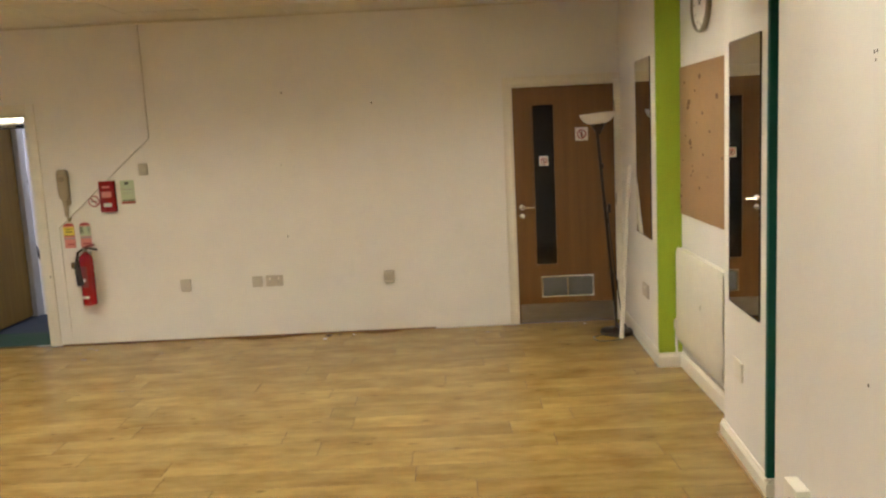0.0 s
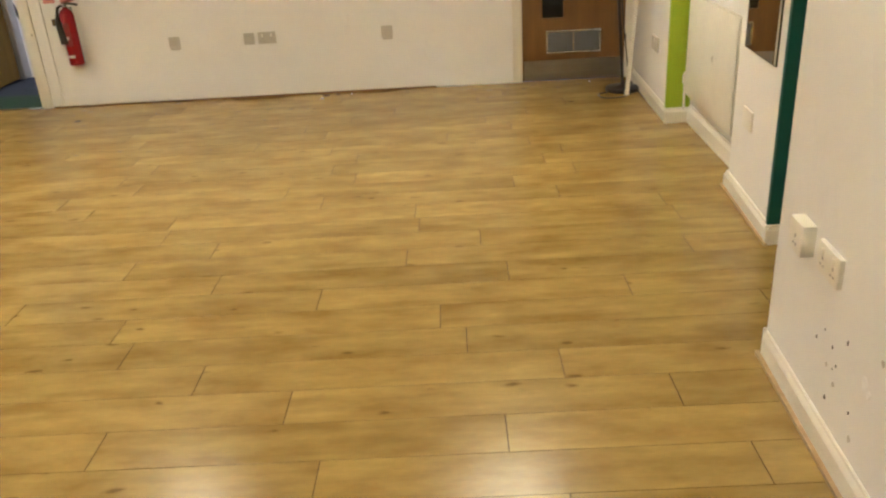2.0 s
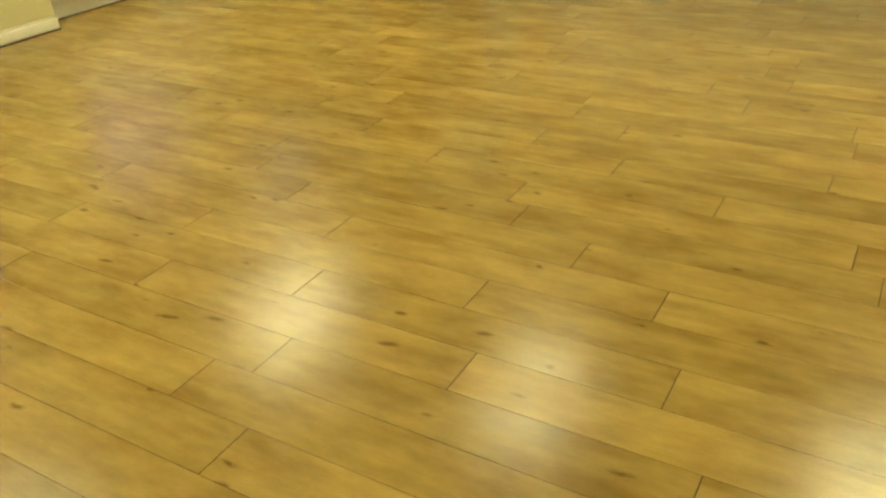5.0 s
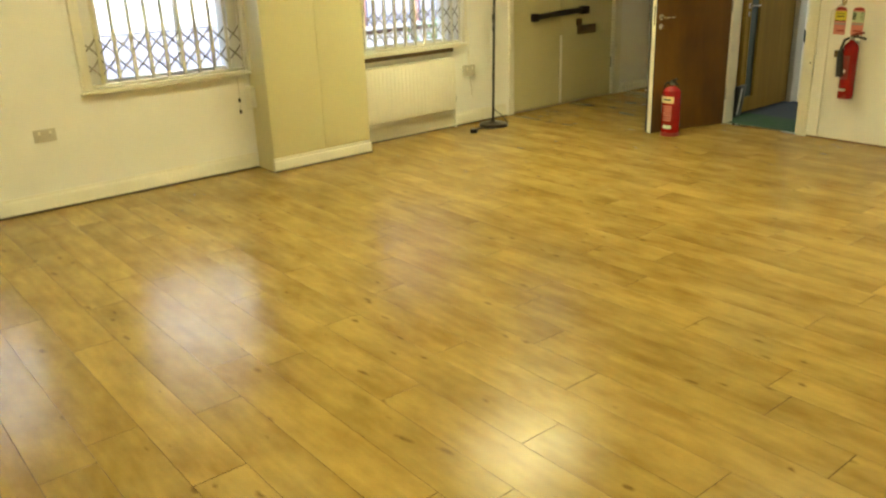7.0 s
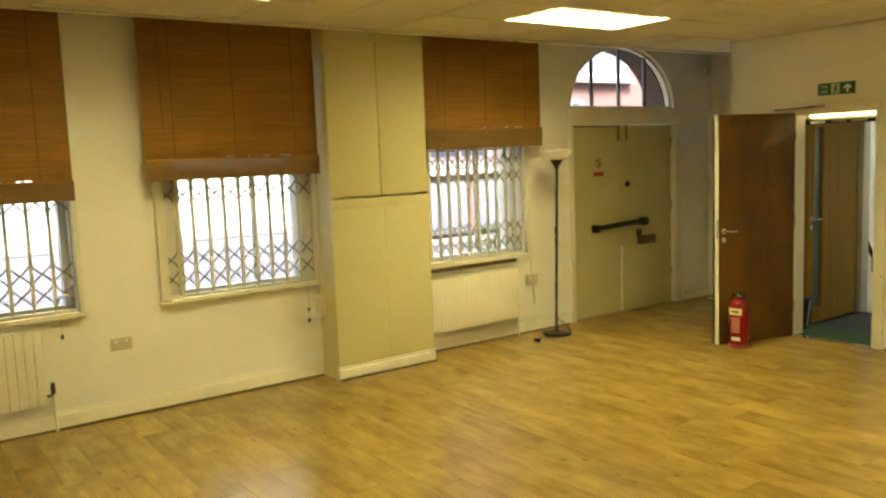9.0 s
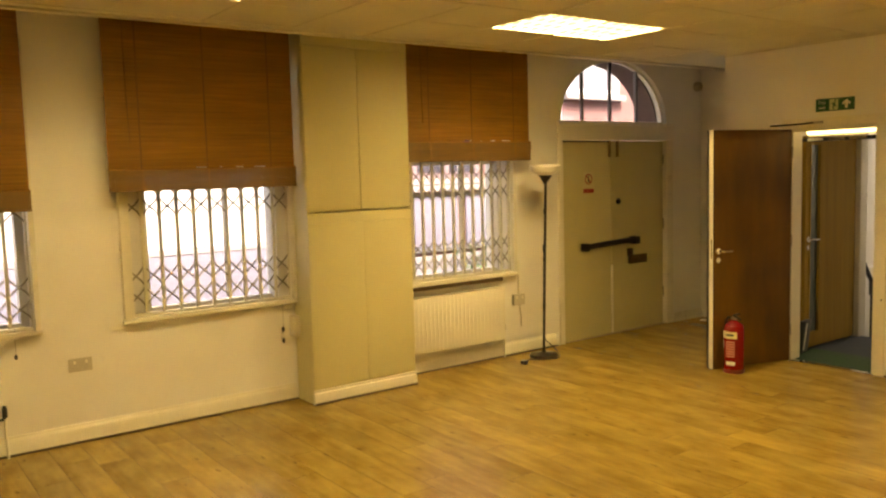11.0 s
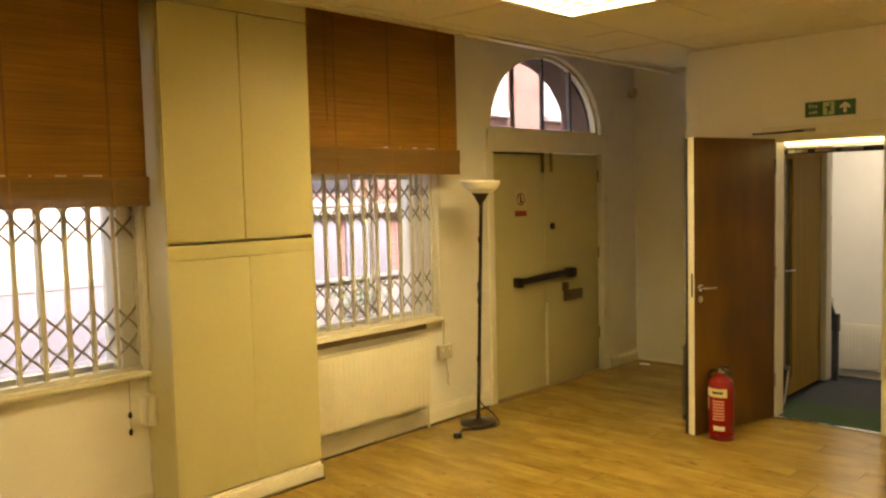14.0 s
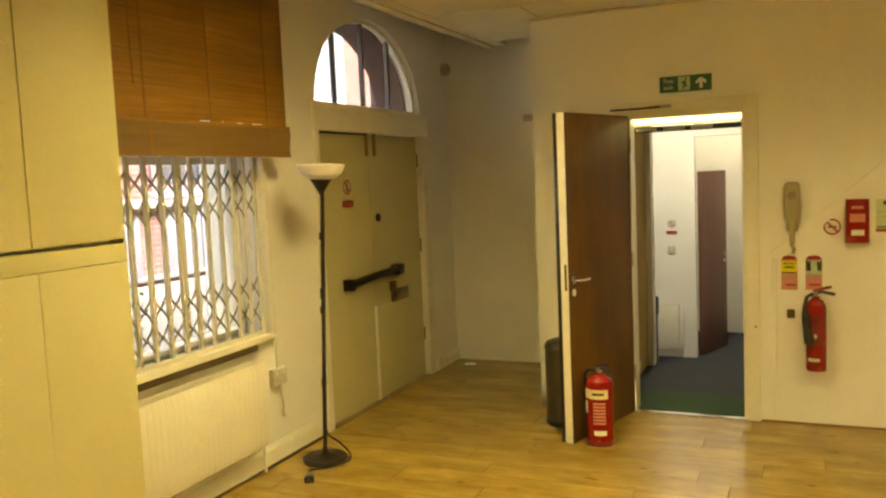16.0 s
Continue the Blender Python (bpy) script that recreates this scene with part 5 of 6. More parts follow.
def entry_phone():
    t = thing("entry_phone", facing("far", -3.813, 1.17), "grey-white entry phone handset hung on the wall", "entry phone")
    part("base", boxes(((-0.034, -0.022, 0.06), (0.034, -0.0005, 0.34), 0.008)), M["tan_plastic"], t)
    bm = bmesh.new()
    sides = [(-0.030, 0.013, 0.014), (0.06, 0.016, 0.017), (0.105, 0.022, 0.020), (0.13, 0.039, 0.027), (0.16, 0.046, 0.030), (0.24, 0.047, 0.031), (0.335, 0.046, 0.030), (0.358, 0.040, 0.025), (0.368, 0.024, 0.014)]
    loops = []
    for z, rx, ry in sides:
        loops.append([bm.verts.new((rx * math.copysign(abs(math.cos(a)) ** 0.6, math.cos(a)), -0.046 + ry * math.copysign(abs(math.sin(a)) ** 0.6, math.sin(a)), z)) for a in (2 * math.pi * k / 20 for k in range(20))])
    for p, q in zip(loops, loops[1:]):
        for k in range(20):
            bm.faces.new((p[k], p[(k + 1) % 20], q[(k + 1) % 20], q[k]))
    bm.faces.new(loops[0][::-1])
    bm.faces.new(loops[-1])
    part("handset", bm, M["tan_plastic"], t)
    part("earpiece", lathe([(0, 0), (0.026, 0.0), (0.024, 0.003), (0, 0.004)], 20), M["aged_dark"], t, "darker earpiece disc").matrix_local = pose(0, -0.076, 0.285, 90)
    part("cord_tail", tube(smooth_path([(0.0, -0.045, -0.025), (0.006, -0.04, -0.05), (0.004, -0.025, -0.075), (0.012, -0.012, -0.05), (0.014, -0.008, 0.07)]), 0.009, 8), M["tan_plastic"], t, "curled handset cord")


M["aged_dark"] = surface("dark_grey_plastic", (0.22, 0.18, 0.12), 0.5)
M["tan_plastic"] = surface("tan_grey_plastic", (0.33, 0.28, 0.18), 0.45, var=0.06)
entry_phone()


def extinguisher(m, r, h, label, kind):
    t = thing("fire_extinguisher", m, label, "fire extinguisher", "fire extinguishers")
    part("cylinder", lathe([(0.0, 0.004), (r * 0.9, 0.004), (r * 0.95, 0.0), (r, 0.012), (r, h * 0.74), (r * 0.93, h * 0.79), (r * 0.68, h * 0.835), (r * 0.36, h * 0.86), (r * 0.32, h * 0.885), (0, h * 0.885)], 32), M["red"], t)
    part("valve", lathe([(r * 0.26, h * 0.87), (r * 0.26, h * 0.91), (r * 0.18, h * 0.92), (r * 0.18, h * 0.945), (0, h * 0.945)], 16), M["steel"], t, "metal valve")
    reach = 1.0 if kind == "floor" else 1.75
    part("carry_handle", tube([(-r * 0.2, 0, h * 0.925), (r * 0.35 * reach, 0, h * 0.94), (r * 1.05 * reach, 0, h * 0.91)], 0.010, 8), M["black"], t, "black carrying handle")
    part("squeeze_lever", tube([(-r * 0.25, 0, h * 0.94), (r * 0.3 * reach, 0, h * 0.975), (r * 0.85 * reach, 0, h * 0.998)], 0.009, 8), M["red_dark"] if kind != "floor" else M["black"], t, "squeeze lever")

    def wrap(name, z0, z1, a0, a1, material, off=0.0012):
        bm, n = bmesh.new(), 14
        cols = []
        for k in range(n + 1):
            a = radians(a0 + (a1 - a0) * k / n)
            cols.append([bm.verts.new(((r + off) * math.sin(a), -(r + off) * math.cos(a), z)) for z in (z0, z1)])
        for p, q in zip(cols, cols[1:]):
            bm.faces.new((p[0], q[0], q[1], p[1]))
        return part(name, bm, material, t)

    if kind == "floor":
        wrap("name_label", h * 0.585, h * 0.70, -70, 70, M["label_cream"])
        wrap("name_print", h * 0.63, h * 0.66, 2, 52, M["label_black"], 0.0018)
        for z in (0.53, 0.49, 0.45, 0.41, 0.37, 0.33, 0.29):
            wrap("instruction_print", h * (z - 0.012), h * (z + 0.012), 5, 58, M["label_pink"])
        wrap("instruction_print", h * 0.40, h * 0.55, -55, -25, M["label_white"])
        wrap("instruction_print", h * 0.14, h * 0.20, 8, 60, M["label_white"])
        part("hose", tube([(-r * 0.2, 0, h * 0.90), (-r * 0.75, -0.01, h * 0.91), (-r * 1.08, -0.015, h * 0.84), (-r * 1.14, -0.015, h * 0.6), (-r * 1.12, -0.01, h * 0.16)], 0.011, 8), M["black"], t, "black rubber hose")
        part("base_ring", lathe([(r * 0.96, 0.0), (r * 1.03, 0.0), (r * 1.03, 0.03), (r * 0.97, 0.034)], 28), M["red_dark"], t)
    else:
        wrap("paper_label", h * 0.12, h * 0.16, -50, 20, M["label_white"])
        wrap("dark_label", h * 0.30, h * 0.66, -60, 25, M["red_dark"])
        part("horn", tube([(-r * 0.3, -0.01, h * 0.92), (-r * 0.9, -0.02, h * 0.88), (-r * 1.1, -0.03, h * 0.76), (-r * 1.0, -0.05, h * 0.66), (-r * 0.65, -0.055, h * 0.34)], [0.010, 0.011, 0.012, 0.024, 0.031], 12), M["black"], t, "black discharge horn")
        part("bracket", boxes(((-0.025, r * 0.7, h * 0.35), (0.025, r + 0.016, h * 0.87), 0.003)), M["steel"], t)
        part("gauge_mark", boxes(((-0.012, -r - 0.003, h * 0.40), (0.004, -r - 0.0015, h * 0.45))), M["label_white"], t)


M["red_dark"] = surface("dark_red_plastic", (0.16, 0.006, 0.008), 0.4)
extinguisher(pose(-4.89, 6.845, 0.0, 0, 0, -20), 0.082, 0.50, "red fire extinguisher with a cream label standing on the floor", "floor")
extinguisher(facing("far", -3.68, 0.372, 0.078), 0.058, 0.52, "red fire extinguisher with a black horn hung on the wall", "wall")


# ---------- loose things ----------
def waste_bin():
    t = thing("waste_bin", pose(-5.20, 7.20, 0.0), "dark grey metal pedal bin behind the open door", "waste bin")
    part("body", lathe([(0.0, 0.02), (0.125, 0.02), (0.128, 0.03), (0.128, 0.50), (0.124, 0.51)], 32), M["bin_metal"], t)
    part("lid", lathe([(0.131, 0.50), (0.133, 0.515), (0.12, 0.545), (0.07, 0.565), (0.0, 0.57)], 32), M["bin_metal"], t, "domed steel lid")
    part("base", lathe([(0.0, 0.0), (0.132, 0.0), (0.134, 0.02), (0.128, 0.035)], 32), M["black"], t, "black plastic base ring")


M["bin_metal"] = surface("dark_bin_metal", (0.13, 0.12, 0.11), 0.35, metal=0.9, var=0.08, scale=5)
waste_bin()


def uplighter(m, lean, height, label, flex):
    t = thing("floor_lamp", m, label, "floor lamp", "uplighter floor lamps")
    tip = Vector((lean[0], lean[1], height))
    part("base", lathe([(0.0, 0.0), (0.132, 0.0), (0.135, 0.012), (0.128, 0.026), (0.05, 0.034), (0.018, 0.045), (0.014, 0.08), (0, 0.08)], 32), M["iron"], t)
    joints = [Vector((0, 0, 0.05)).lerp(tip, k / 4) for k in range(5)]
    bm = tube([joints[0], tip - Vector((0, 0, 0.16))], 0.0125, 12)
    for j in joints[1:4]:
        d = (tip - joints[0]).normalized() * 0.02
        tube([j - d, j + d], 0.0155, 12, bm)
    part("pole", bm, M["iron"], t)
    axis = (tip - Vector((0, 0, 0.05))).normalized()
    turn = Vector((0, 0, 1)).rotation_difference(axis).to_matrix().to_4x4()
    head = Matrix.Translation(tip - axis * 0.19) @ turn
    part("cup", lathe([(0.014, 0.0), (0.02, 0.015), (0.045, 0.055), (0.064, 0.085), (0.06, 0.088), (0, 0.07)], 24), M["iron"], t).matrix_local = head
    part("shade", lathe([(0.05, 0.082), (0.085, 0.093), (0.115, 0.115), (0.132, 0.145), (0.138, 0.168), (0.134, 0.168), (0.126, 0.146), (0.108, 0.12), (0.08, 0.10), (0.0, 0.09)], 36), M["opal"], t, "white opal bowl shade").matrix_local = head
    sw = joints[2] + Vector((0.016, -0.016, 0.1))
    part("switch", boxes(((sw.x - 0.012, sw.y - 0.012, sw.z - 0.035), (sw.x + 0.012, sw.y + 0.012, sw.z + 0.035), 0.005)), M["black"], t, "black inline switch")
    part("cable", tube(flex, 0.005, 6), M["black"], t, "thin black cable")
    return t


uplighter(pose(-6.385, 6.09, 0.0), (0.12, -0.06), 1.785, "dark uplighter floor lamp with a white bowl shade beside the radiator",
          smooth_path([(0.098, -0.052, 1.10), (0.075, -0.045, 0.8), (0.055, -0.038, 0.5), (0.03, -0.022, 0.2), (0.07, 0.05, 0.10), (0.12, 0.08, 0.03), (0.15, 0.02, 0.006), (0.10, -0.12, 0.005), (0.02, -0.20, 0.005), (0.10, -0.33, 0.006)]))
lamp_plug = thing("cable_plug", pose(-6.28, 5.75, 0.0, 0, 0, 30), "black mains plug lying on the floor", "plug")
part("body", boxes(((-0.028, -0.025, 0.0), (0.028, 0.025, 0.035), 0.008)), M["black"], lamp_plug)
part("pins", boxes(((-0.012, -0.04, 0.012), (-0.006, -0.024, 0.018)), ((0.006, -0.04, 0.012), (0.012, -0.024, 0.018)), ((-0.003, -0.042, 0.022), (0.003, -0.024, 0.03))), M["brass"], lamp_plug)
uplighter(pose(0.765, 7.10, 0.0), (-0.13, -0.02), 1.80, "dark uplighter floor lamp leaning beside the oak door",
          smooth_path([(-0.06, -0.01, 1.0), (-0.02, -0.015, 0.6), (0.03, -0.05, 0.15), (0.04, -0.13, 0.006), (-0.06, -0.24, 0.005), (-0.19, -0.24, 0.005), (-0.21, -0.12, 0.005), (-0.12, -0.04, 0.005), (-0.06, 0.16, 0.005)]))


def white_pole():
    t = thing("white_pole", pose(0.765, 6.93, 0.0), "white plastic pole leaning on the wall beside the lamp", "pole")
    part("shaft", tube([(0, 0, 0.012), (0.112, 0.13, 1.36)], 0.017, 12), M["plastic"], t)
    part("end_cap", tube([(0, 0, 0.0), (0.0012, 0.004, 0.03)], 0.019, 12), M["plastic"], t)


white_pole()


def wall_mirror(m, w, h, label):
    t = thing("wall_mirror", m, label, "mirror", "wall mirrors")
    part("glass", boxes(((0, -0.008, 0), (w, -0.003, h))), M["mirror"], t)
    part("backing", boxes(((0.004, -0.003, 0.004), (w - 0.004, -0.0005, h - 0.004))), M["black"], t)
    part("edge", boxes(((-0.003, -0.0085, 0.0), (0.0, -0.0005, h)), ((w, -0.0085, 0.0), (w + 0.003, -0.0005, h)), ((-0.003, -0.0085, -0.003), (w + 0.003, -0.0005, 0.0)), ((-0.003, -0.0085, h), (w + 0.003, -0.0005, h + 0.003))), M["iron"], t, "dark ground glass edge")


wall_mirror(facing(RIGHT, 6.85, 0.865), 0.50, 1.27, "tall frameless wall mirror near the oak door")
wall_mirror(facing(PIER, 4.715, 0.774), 0.485, 1.283, "tall frameless wall mirror on the pier")


def cork_board():
    t = thing("cork_board", facing(ALCOVE, 6.105, 1.07), "bare brown cork board with a few pin marks and scraps", "notice board")
    w, h = 1.12, 0.965
    part("cork", boxes(((0, -0.012, 0), (w, -0.0005, h), 0.002)), M["cork"], t)
    rnd = random.Random(4)
    for x, z, s in ((0.12, 0.86, 0.03), (0.46, 0.88, 0.05), (0.22, 0.73, 0.07), (0.20, 0.70, 0.05), (0.52, 0.66, 0.03), (0.14, 0.52, 0.03), (0.25, 0.48, 0.06), (0.27, 0.45, 0.035), (0.53, 0.41, 0.025), (0.31, 0.30, 0.03), (0.27, 0.27, 0.025), (0.30, 0.33, 0.02), (0.03, 0.05, 0.03), (0.02, 0.12, 0.03), (0.025, 0.19, 0.03), (0.66, 0.55, 0.04), (0.8, 0.75, 0.05), (0.40, 0.60, 0.02), (0.36, 0.80, 0.025), (0.08, 0.36, 0.02), (0.45, 0.20, 0.03), (0.62, 0.28, 0.02), (0.9, 0.4, 0.03)):
        bm = bmesh.new()
        slab(bm, [(x + s * 0.62 * math.cos(a) * rnd.uniform(0.5, 1), z + s * 0.42 * math.sin(a) * rnd.uniform(0.4, 1)) for a in (2 * math.pi * k / 9 for k in range(9))], -0.0135, -0.0122)
        part("torn_scrap", bm, M["torn"], t)


M["torn"] = surface("dark_torn_paper", (0.15, 0.085, 0.045), 0.9)
cork_board()


M["clock_rim"] = surface("aged_clock_rim", (0.22, 0.19, 0.15), 0.4)


def wall_clock():
    t = thing("wall_clock", facing(ALCOVE, 5.59, 2.375), "round white wall clock in the alcove", "wall clock")
    rim = part("rim", lathe([(0.158, 0.0), (0.170, 0.004), (0.174, 0.02), (0.168, 0.034), (0.159, 0.036), (0.156, 0.022)], 40), M["clock_rim"], t)
    rim.matrix_local = pose(0, 0, 0, 90)
    face = part("dial", lathe([(0.0, 0.016), (0.158, 0.016), (0.158, 0.020), (0, 0.020)], 40), M["label_white"], t)
    face.matrix_local = pose(0, 0, 0, 90)
    for k in range(12):
        a = math.pi * k / 6
        bm = boxes(((-0.004, -0.0225, 0.112), (0.004, -0.0206, 0.138)))
        o = part("hour_mark", bm, M["label_grey"], t)
        o.matrix_local = Matrix.Rotation(a, 4, "Y")
    for ang, ln, wd in ((70, 0.115, 0.004), (-50, 0.075, 0.006)):
        o = part("clock_hand", boxes(((-wd, -0.026, -0.02), (wd, -0.0245, ln), 0.0005)), M["label_black"], t)
        o.matrix_local = Matrix.Rotation(radians(ang), 4, "Y")


wall_clock()


def niche_fittings():
    t = thing("alarm_sounder", facing("window", 8.72, 2.60, 0.0), "small brown-grey alarm sounder high on the wall", "alarm sounder")
    part("body", lathe([(0.05, 0.0), (0.055, 0.01), (0.05, 0.05), (0.03, 0.065), (0, 0.068)], 20), M["aged"], t).matrix_local = pose(0, 0, 0, 90)
    s = thing("alarm_sounder", pose(-5.90, NICHE, 2.14), "faint grey strip fitting on the niche wall", "wall fitting")
    part("body", boxes(((-0.04, -0.04, -0.03), (0.36, -0.0005, 0.02), 0.008)), M["aged"], s)
    c = thing("paper_scrap", pose(-6.46, 8.62, 0.0, 0, 0, 25), "scrap of white paper on the floor", "litter")
    bm = bmesh.new()
    slab(bm, [(-0.045, 0.0), (0.05, 0.0), (0.03, 0.003), (-0.03, 0.004)], -0.03, 0.03)
    part("paper", bm, M["label_white"], c)


M["aged"] = surface("brown_aged_plastic", (0.42, 0.36, 0.27), 0.5)
niche_fittings()


def floor_litter():
    """Loose edging strips and crumbs along the foot of the end wall."""
    for x, y, w, d, turn in ((-2.43, 7.49, 0.56, 0.012, 3), (-1.35, 7.50, 0.34, 0.014, 2)):
        t = thing("loose_edging", pose(x, y, 0.0, 0, 0, turn), "loose strip of wooden edging lying by the wall", "edging strip", "loose edging strips")
        bm = bmesh.new()
        tube(smooth_path([(0, 0, 0.007), (w * 0.3, -0.02, 0.007), (w * 0.7, -0.018, 0.007), (w, 0.02, 0.010)]), 0.007, 6, bm)
        part("strip", bm, M["sapele"], t)
    for x, y, s, mat in ((-1.64, 7.43, 0.05, "brass"), (-1.66, 7.34, 0.035, "dim_plastic"), (-1.43, 7.46, 0.022, "label_white"), (-1.55, 7.46, 0.04, "brass"), (0.56, 7.45, 0.018, "label_white")):
        t = thing("debris", pose(x, y, 0.0, 0, 0, 40 * s * 100), "small crumb of broken plaster and wood on the floor", "debris", "floor debris")
        bm = bmesh.new()
        bmesh.ops.create_icosphere(bm, subdivisions=1, radius=s * 0.5)
        rnd = random.Random(int(s * 1e4))
        for v in bm.verts:
            v.co = Vector((v.co.x * rnd.uniform(0.7, 1.5), v.co.y * rnd.uniform(0.5, 0.9), max(0, v.co.z * 0.5 + s * 0.2)))
        part("crumb", bm, M[mat], t)


floor_litter()

# screw holes and plug holes in the walls
M["plug_hole"] = surface("brown_plug_hole", (0.06, 0.042, 0.03), 0.9)
spots = [("far", -1.916, 2.081, 0.008), ("far", -1.164, 1.964, 0.008), ("far", -1.953, 0.868, 0.007), ("far", -1.963, 1.483, 0.004)]
spots += [(NEAR, y, z, r) for y, z, r in ((2.75, 0.309, 0.006), (2.639, 0.172, 0.008), (2.638, 0.339, 0.006), (2.553, 0.403, 0.007), (2.486, 0.226, 0.006), (2.507, 1.046, 0.005), (2.70, 0.36, 0.004), (2.60, 0.30, 0.005), (2.62, 0.28, 0.003), (2.52, 1.834, 0.0045), (2.505, 1.835, 0.004), (2.512, 1.815, 0.003))]
spots += [("far", -4.03, 0.62, 0.008)]
for w, u, z, r in spots:
    bm = bmesh.new()
    slab(bm, disc_outline(0, 0, r * 0.72, r, 10), -0.001, 0.0)
    o = part("screw_hole", bm, M["plug_hole"], bpy.data.objects["wall_north" if w == "far" else "wall_east_near"])
    o.matrix_world = facing(w, u, z, 0.0008 if u > -4 else 0.02)


def plaster_chip(y, z, size, seed, material):
    rnd = random.Random(seed)
    bm = bmesh.new()
    slab(bm, [(size * rnd.uniform(0.5, 1) * math.cos(a), size * rnd.uniform(0.5, 1.2) * math.sin(a)) for a in (2 * math.pi * k / 11 for k in range(11))], -0.0012, 0.0)
    o = part("plaster_chip", bm, M[material], bpy.data.objects["wall_east_near"])
    o.matrix_world = facing(NEAR, y, z, 0.0006)


M["chip_grey"] = surface("bare_grey_plaster", (0.50, 0.46, 0.40), 0.9, var=0.12, scale=30)
M["chip_white"] = surface("fresh_white_filler", (0.82, 0.80, 0.77), 0.9, var=0.05, scale=30)
for k, (y, z, size) in enumerate(((2.43, 0.36, 0.022), (2.40, 0.34, 0.014), (2.60, 0.24, 0.010), (2.66, 0.27, 0.007), (2.46, 0.16, 0.012), (2.36, 0.46, 0.010))):
    plaster_chip(y, z, size, k, "chip_white" if k < 2 else "chip_grey")


# ---------- outside: street and the building opposite ----------
setting("ground", boxes(((-60, -40, -0.75), (-7.01, 50, -0.65))), M["tarmac"], "grey tarmac street outside", "ground")
setting("pavement", boxes(((-8.2, -40, -0.65), (-7.01, 50, -0.5), 0.01)), M["slate"], "grey stone pavement with a kerb", "pavement")


def opposite_building():
    t = thing("opposite_building", pose(-12.0, 0, -0.65), "pale rendered and red brick building across the narrow street", "building")
    part("wall", boxes(((-0.4, -14, 0), (0.0, 30, 5.5))), M["brick"], t)
    part("roof", boxes(((-6, -14, 5.5), (0.2, 30, 5.65))), M["slate"], t)
    part("rendered_plinth", boxes(((0.0, -14, 0.0), (0.08, 8.4, 1.36), 0.01)), M["render"], t, "pale lavender rendered plinth")
    part("string_course", boxes(((0.0, -14, 1.36), (0.09, 8.4, 1.43), 0.005)), M["slate_pale"], t)
    part("white_wall", boxes(((0.0, -14, 1.44), (0.05, 8.4, 5.48))), M["white_upvc"], t, "white painted upper wall")
    part("plinth", boxes(((0.0, 8.4, 0.0), (0.06, 30, 1.0), 0.01)), M["plinth_pale"], t)
    part("plinth_cap", boxes(((0.0, 8.4, 1.06), (0.09, 30, 1.12), 0.01)), M["slate_dim"], t)
    for y in (7.4, 8.5, 9.58, 10.92, 13.2, 14.3, 16.6, 17.7, 20.0):
        part("boarded_panel", boxes(((0.0, y, 1.12), (0.05, y + 0.88, 2.02), 0.01)), M["render"], t)
    part("stone_band", boxes(((0.0, 8.4, 2.06), (0.14, 30, 2.18), 0.01)), M["slate_pale"], t)
    for y, z, h in ((8.45, 2.28, 1.1), (10.75, 2.28, 1.1), (12.02, 3.78, 1.5), (14.68, 3.78, 1.5), (17.3, 3.78, 1.5), (20.0, 3.78, 1.5)):
        win = part("window", boxes(((0.0, y, z), (0.05, y + 1.45, z + h))), M["white_upvc" if z > 3 else "dull_white"], t, "white painted window" if z > 3 else "weathered window with dark panes")
        part("pane", boxes(((0.05, y + 0.12, z + 0.1), (0.055, y + 0.68, z + h - 0.1)), ((0.05, y + 0.77, z + 0.1), (0.055, y + 1.33, z + h - 0.1))), M["pane_far" if z > 3 else "pane_dark"], win)
        part("sill", boxes(((0.0, y - 0.08, z - 0.1), (0.16, y + 1.53, z), 0.01)), M["slate_pale"], win)
    part("drainpipe", tube([(0.1, 11.75, 0.0), (0.1, 11.75, 5.5)], 0.06, 12), M["white_upvc"], t, "white drainpipe")


def street_plant():
    t = thing("street_plant", pose(-11.7, 9.6, -0.65), "small green shrub growing at the foot of the wall", "shrub")
    part("stem", tube([(0, 0, 0), (0.02, 0.05, 0.5), (0.0, 0.1, 1.0)], [0.02, 0.015, 0.006], 6), M["sapele"], t)
    rnd = random.Random(8)
    bm = bmesh.new()
    for k in range(160):
        c = Vector((rnd.gauss(0.02, 0.07), rnd.gauss(0.05, 0.22), rnd.uniform(0.45, 1.15)))
        d = Vector((rnd.uniform(-1, 1), rnd.uniform(-1, 1), rnd.uniform(-0.5, 0.8))).normalized() * 0.05
        s = d.orthogonal().normalized() * 0.02
        bm.faces.new([bm.verts.new(c + q) for q in (-d, s, d, -s)])
    tagged(part("leaves", bm, M["leaf"], t), kind="stuff")


M["dull_white"] = surface("weathered_pink_grey_paint", (0.23, 0.17, 0.20), 0.6)
M["slate_dim"] = surface("grey_stone_cap", (0.20, 0.195, 0.22), 0.7)
M["slate_pale"] = surface("pale_stone", (0.34, 0.32, 0.36), 0.7)
M["plinth_pale"] = surface("pale_plinth_paint", (0.20, 0.19, 0.22), 0.7)
M["pane_dark"] = surface("dark_street_pane", (0.06, 0.058, 0.08), 0.2, var=0.1, bump=0)
# pale blue base colour stands in for sky reflected in the panes
M["pane_far"] = surface("sky_coloured_pane", (0.24, 0.25, 0.33), 0.1, var=0.05, bump=0)
opposite_building()
street_plant()


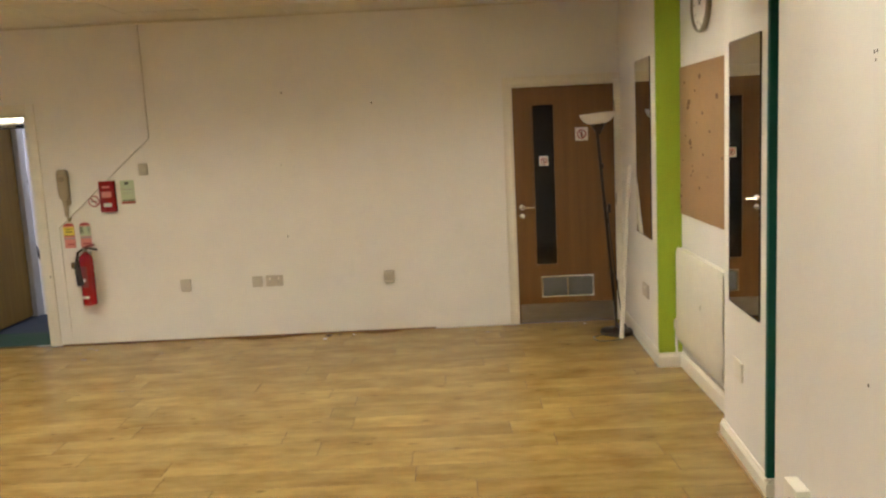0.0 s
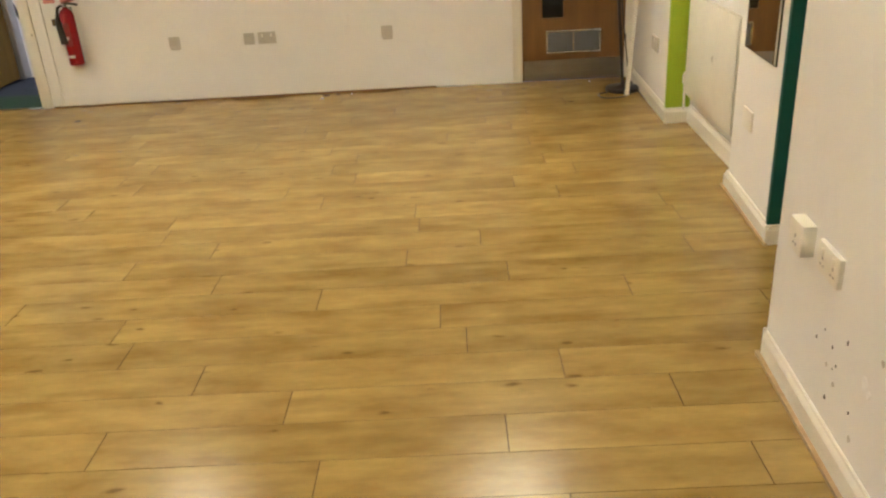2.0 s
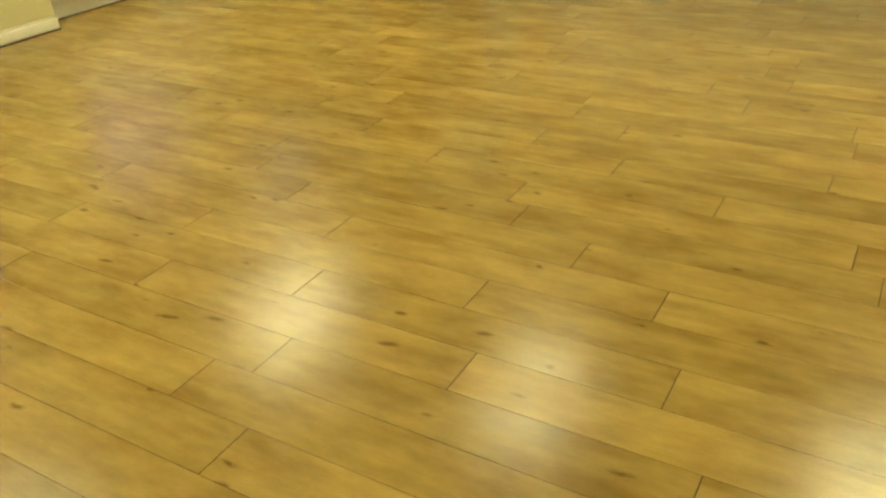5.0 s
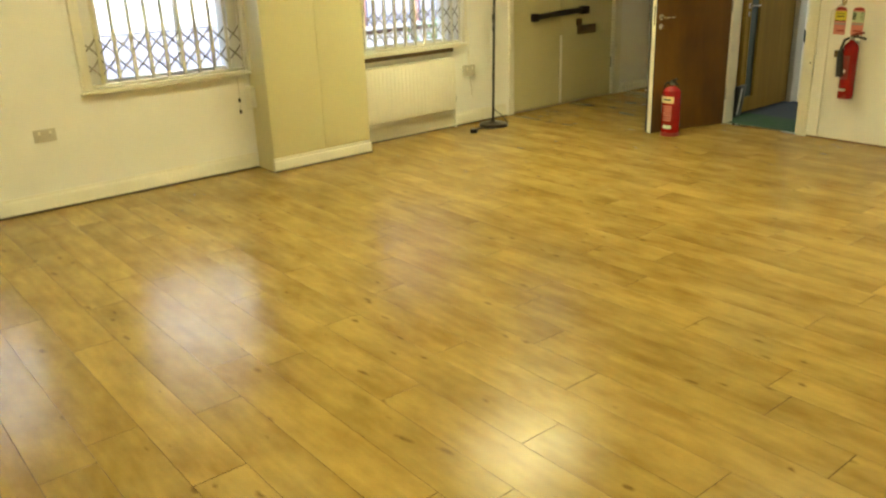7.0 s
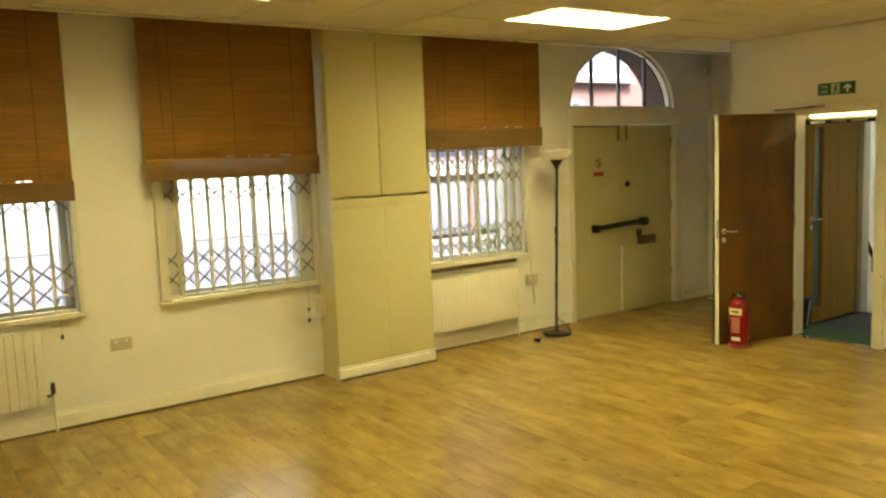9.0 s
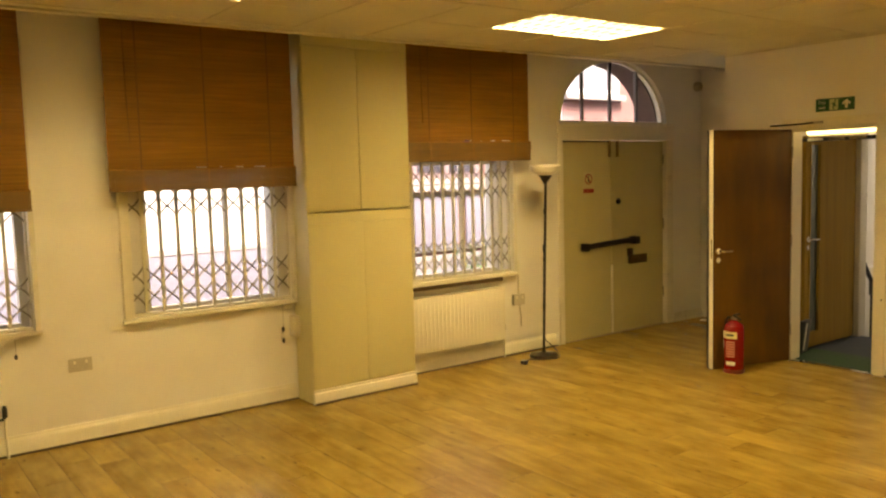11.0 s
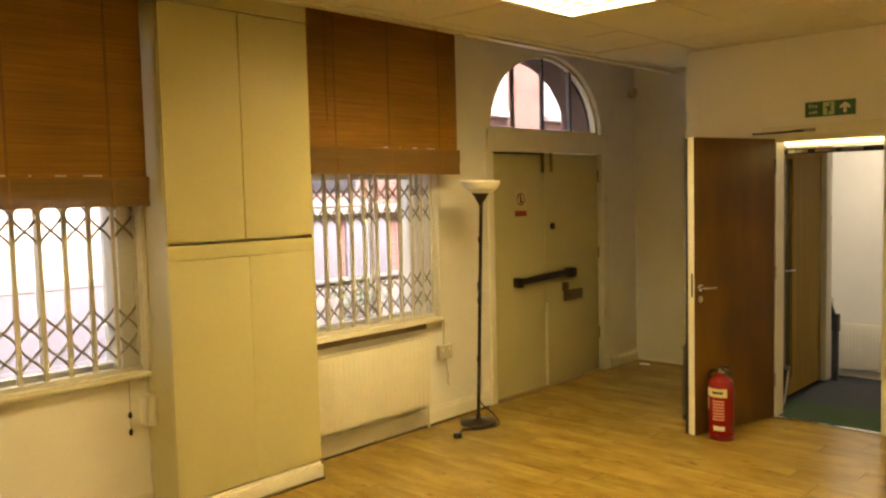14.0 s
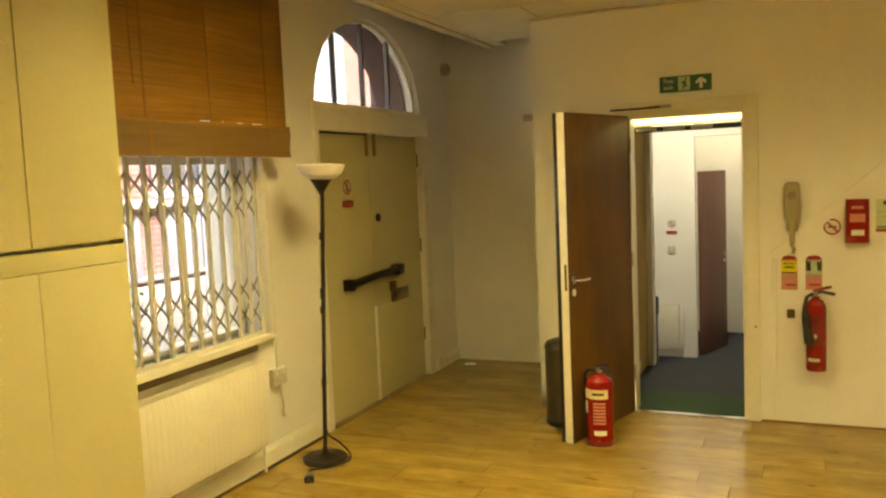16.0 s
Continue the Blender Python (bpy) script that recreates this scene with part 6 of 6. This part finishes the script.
# ---------- the laminate floor, plank by plank ----------
floor_ob = setting("floor", boxes(((WIN, BACK, -0.2), (1.3, NICHE, -0.0085))), M["under"], "oak-effect laminate floor laid in planks across the room", "floor")
PITCH, LENGTH, ROW0 = 0.1935, 1.305, 2.092
KNOWN = {0: -0.876, 1: -0.307, 2: -1.04, 3: -0.463, 4: -1.189, 5: -0.24, 6: -0.574, 8: -1.19, 10: -0.833, 12: -0.785}


def plank_bm(x0, x1, y0, y1, bm=None):
    bm = bm or bmesh.new()
    g, c, e = 0.0004, 0.0009, 0.0015
    o = [bm.verts.new((x, y, -0.008)) for x, y in ((x0 + g, y0 + g), (x1 - g, y0 + g), (x1 - g, y1 - g), (x0 + g, y1 - g))]
    m = [bm.verts.new((v.co.x, v.co.y, -0.0011)) for v in o]
    i = [bm.verts.new((x, y, 0.0)) for x, y in ((x0 + e, y0 + c), (x1 - e, y0 + c), (x1 - e, y1 - c), (x0 + e, y1 - c))]
    bm.faces.new(i)
    for a, b in ((o, m), (m, i)):
        for k in range(4):
            bm.faces.new((a[k], a[(k + 1) % 4], b[(k + 1) % 4], b[k])).material_index = 1
    return bm


def plank_mesh(bm, name):
    me = bpy.data.meshes.new(name)
    bm.to_mesh(me)
    bm.free()
    me.materials.append(M["plank"])
    me.materials.append(M["joint"])
    return me


whole = plank_mesh(plank_bm(-LENGTH / 2, LENGTH / 2, -PITCH / 2, PITCH / 2), "plank")
rest = bmesh.new()
rnd = random.Random(11)
count = 0
for r in range(-23, 36):
    y0 = ROW0 + PITCH * r
    y1 = min(y0 + PITCH, NICHE - 0.002)
    y0 = max(y0, BACK + 0.002)
    if y1 - y0 < 0.02:
        continue
    left = WIN + 0.004
    right = SIDE - 0.002 if y0 > FAR - 0.1 and r > 28 else (face_x(NEAR, y0) if y1 < 3.13 else (1.25 if y1 < 4.1 else (0.87 if not 4.7 < y0 < 6.1 else 1.02)))
    if y0 < FAR < y1:
        plank_bm(left, SIDE - 0.002, FAR - 0.0015, y1, rest)
        right, y1 = 0.91, FAR - 0.0015
    start = KNOWN.get(r, rnd.uniform(-1.3, 0.0))
    x = start - LENGTH * 8
    while x < right:
        a, b = max(x, left), min(x + LENGTH, right)
        x += LENGTH
        if b - a < 0.03:
            continue
        if y0 < 0.75 or count >= 300:
            plank_bm(a, b, y0, y1, rest)
            continue
        if b - a > LENGTH - 0.001 and y1 - y0 > PITCH - 0.001:
            ob = new("plank", whole)
        else:
            ob = new("plank", plank_mesh(plank_bm(-(b - a) / 2, (b - a) / 2, -(y1 - y0) / 2, (y1 - y0) / 2), "plank"))
        ob.parent = floor_ob
        ob.location = ((a + b) / 2, (y0 + y1) / 2, rnd.uniform(-0.0001, 0.0001))
        ob.rotation_euler = (rnd.uniform(-0.0008, 0.0008), 0, 0)
        count += 1
more = new("far_planks", plank_mesh(rest, "far_planks"))
more.parent = floor_ob
tagged(more, kind="stuff")
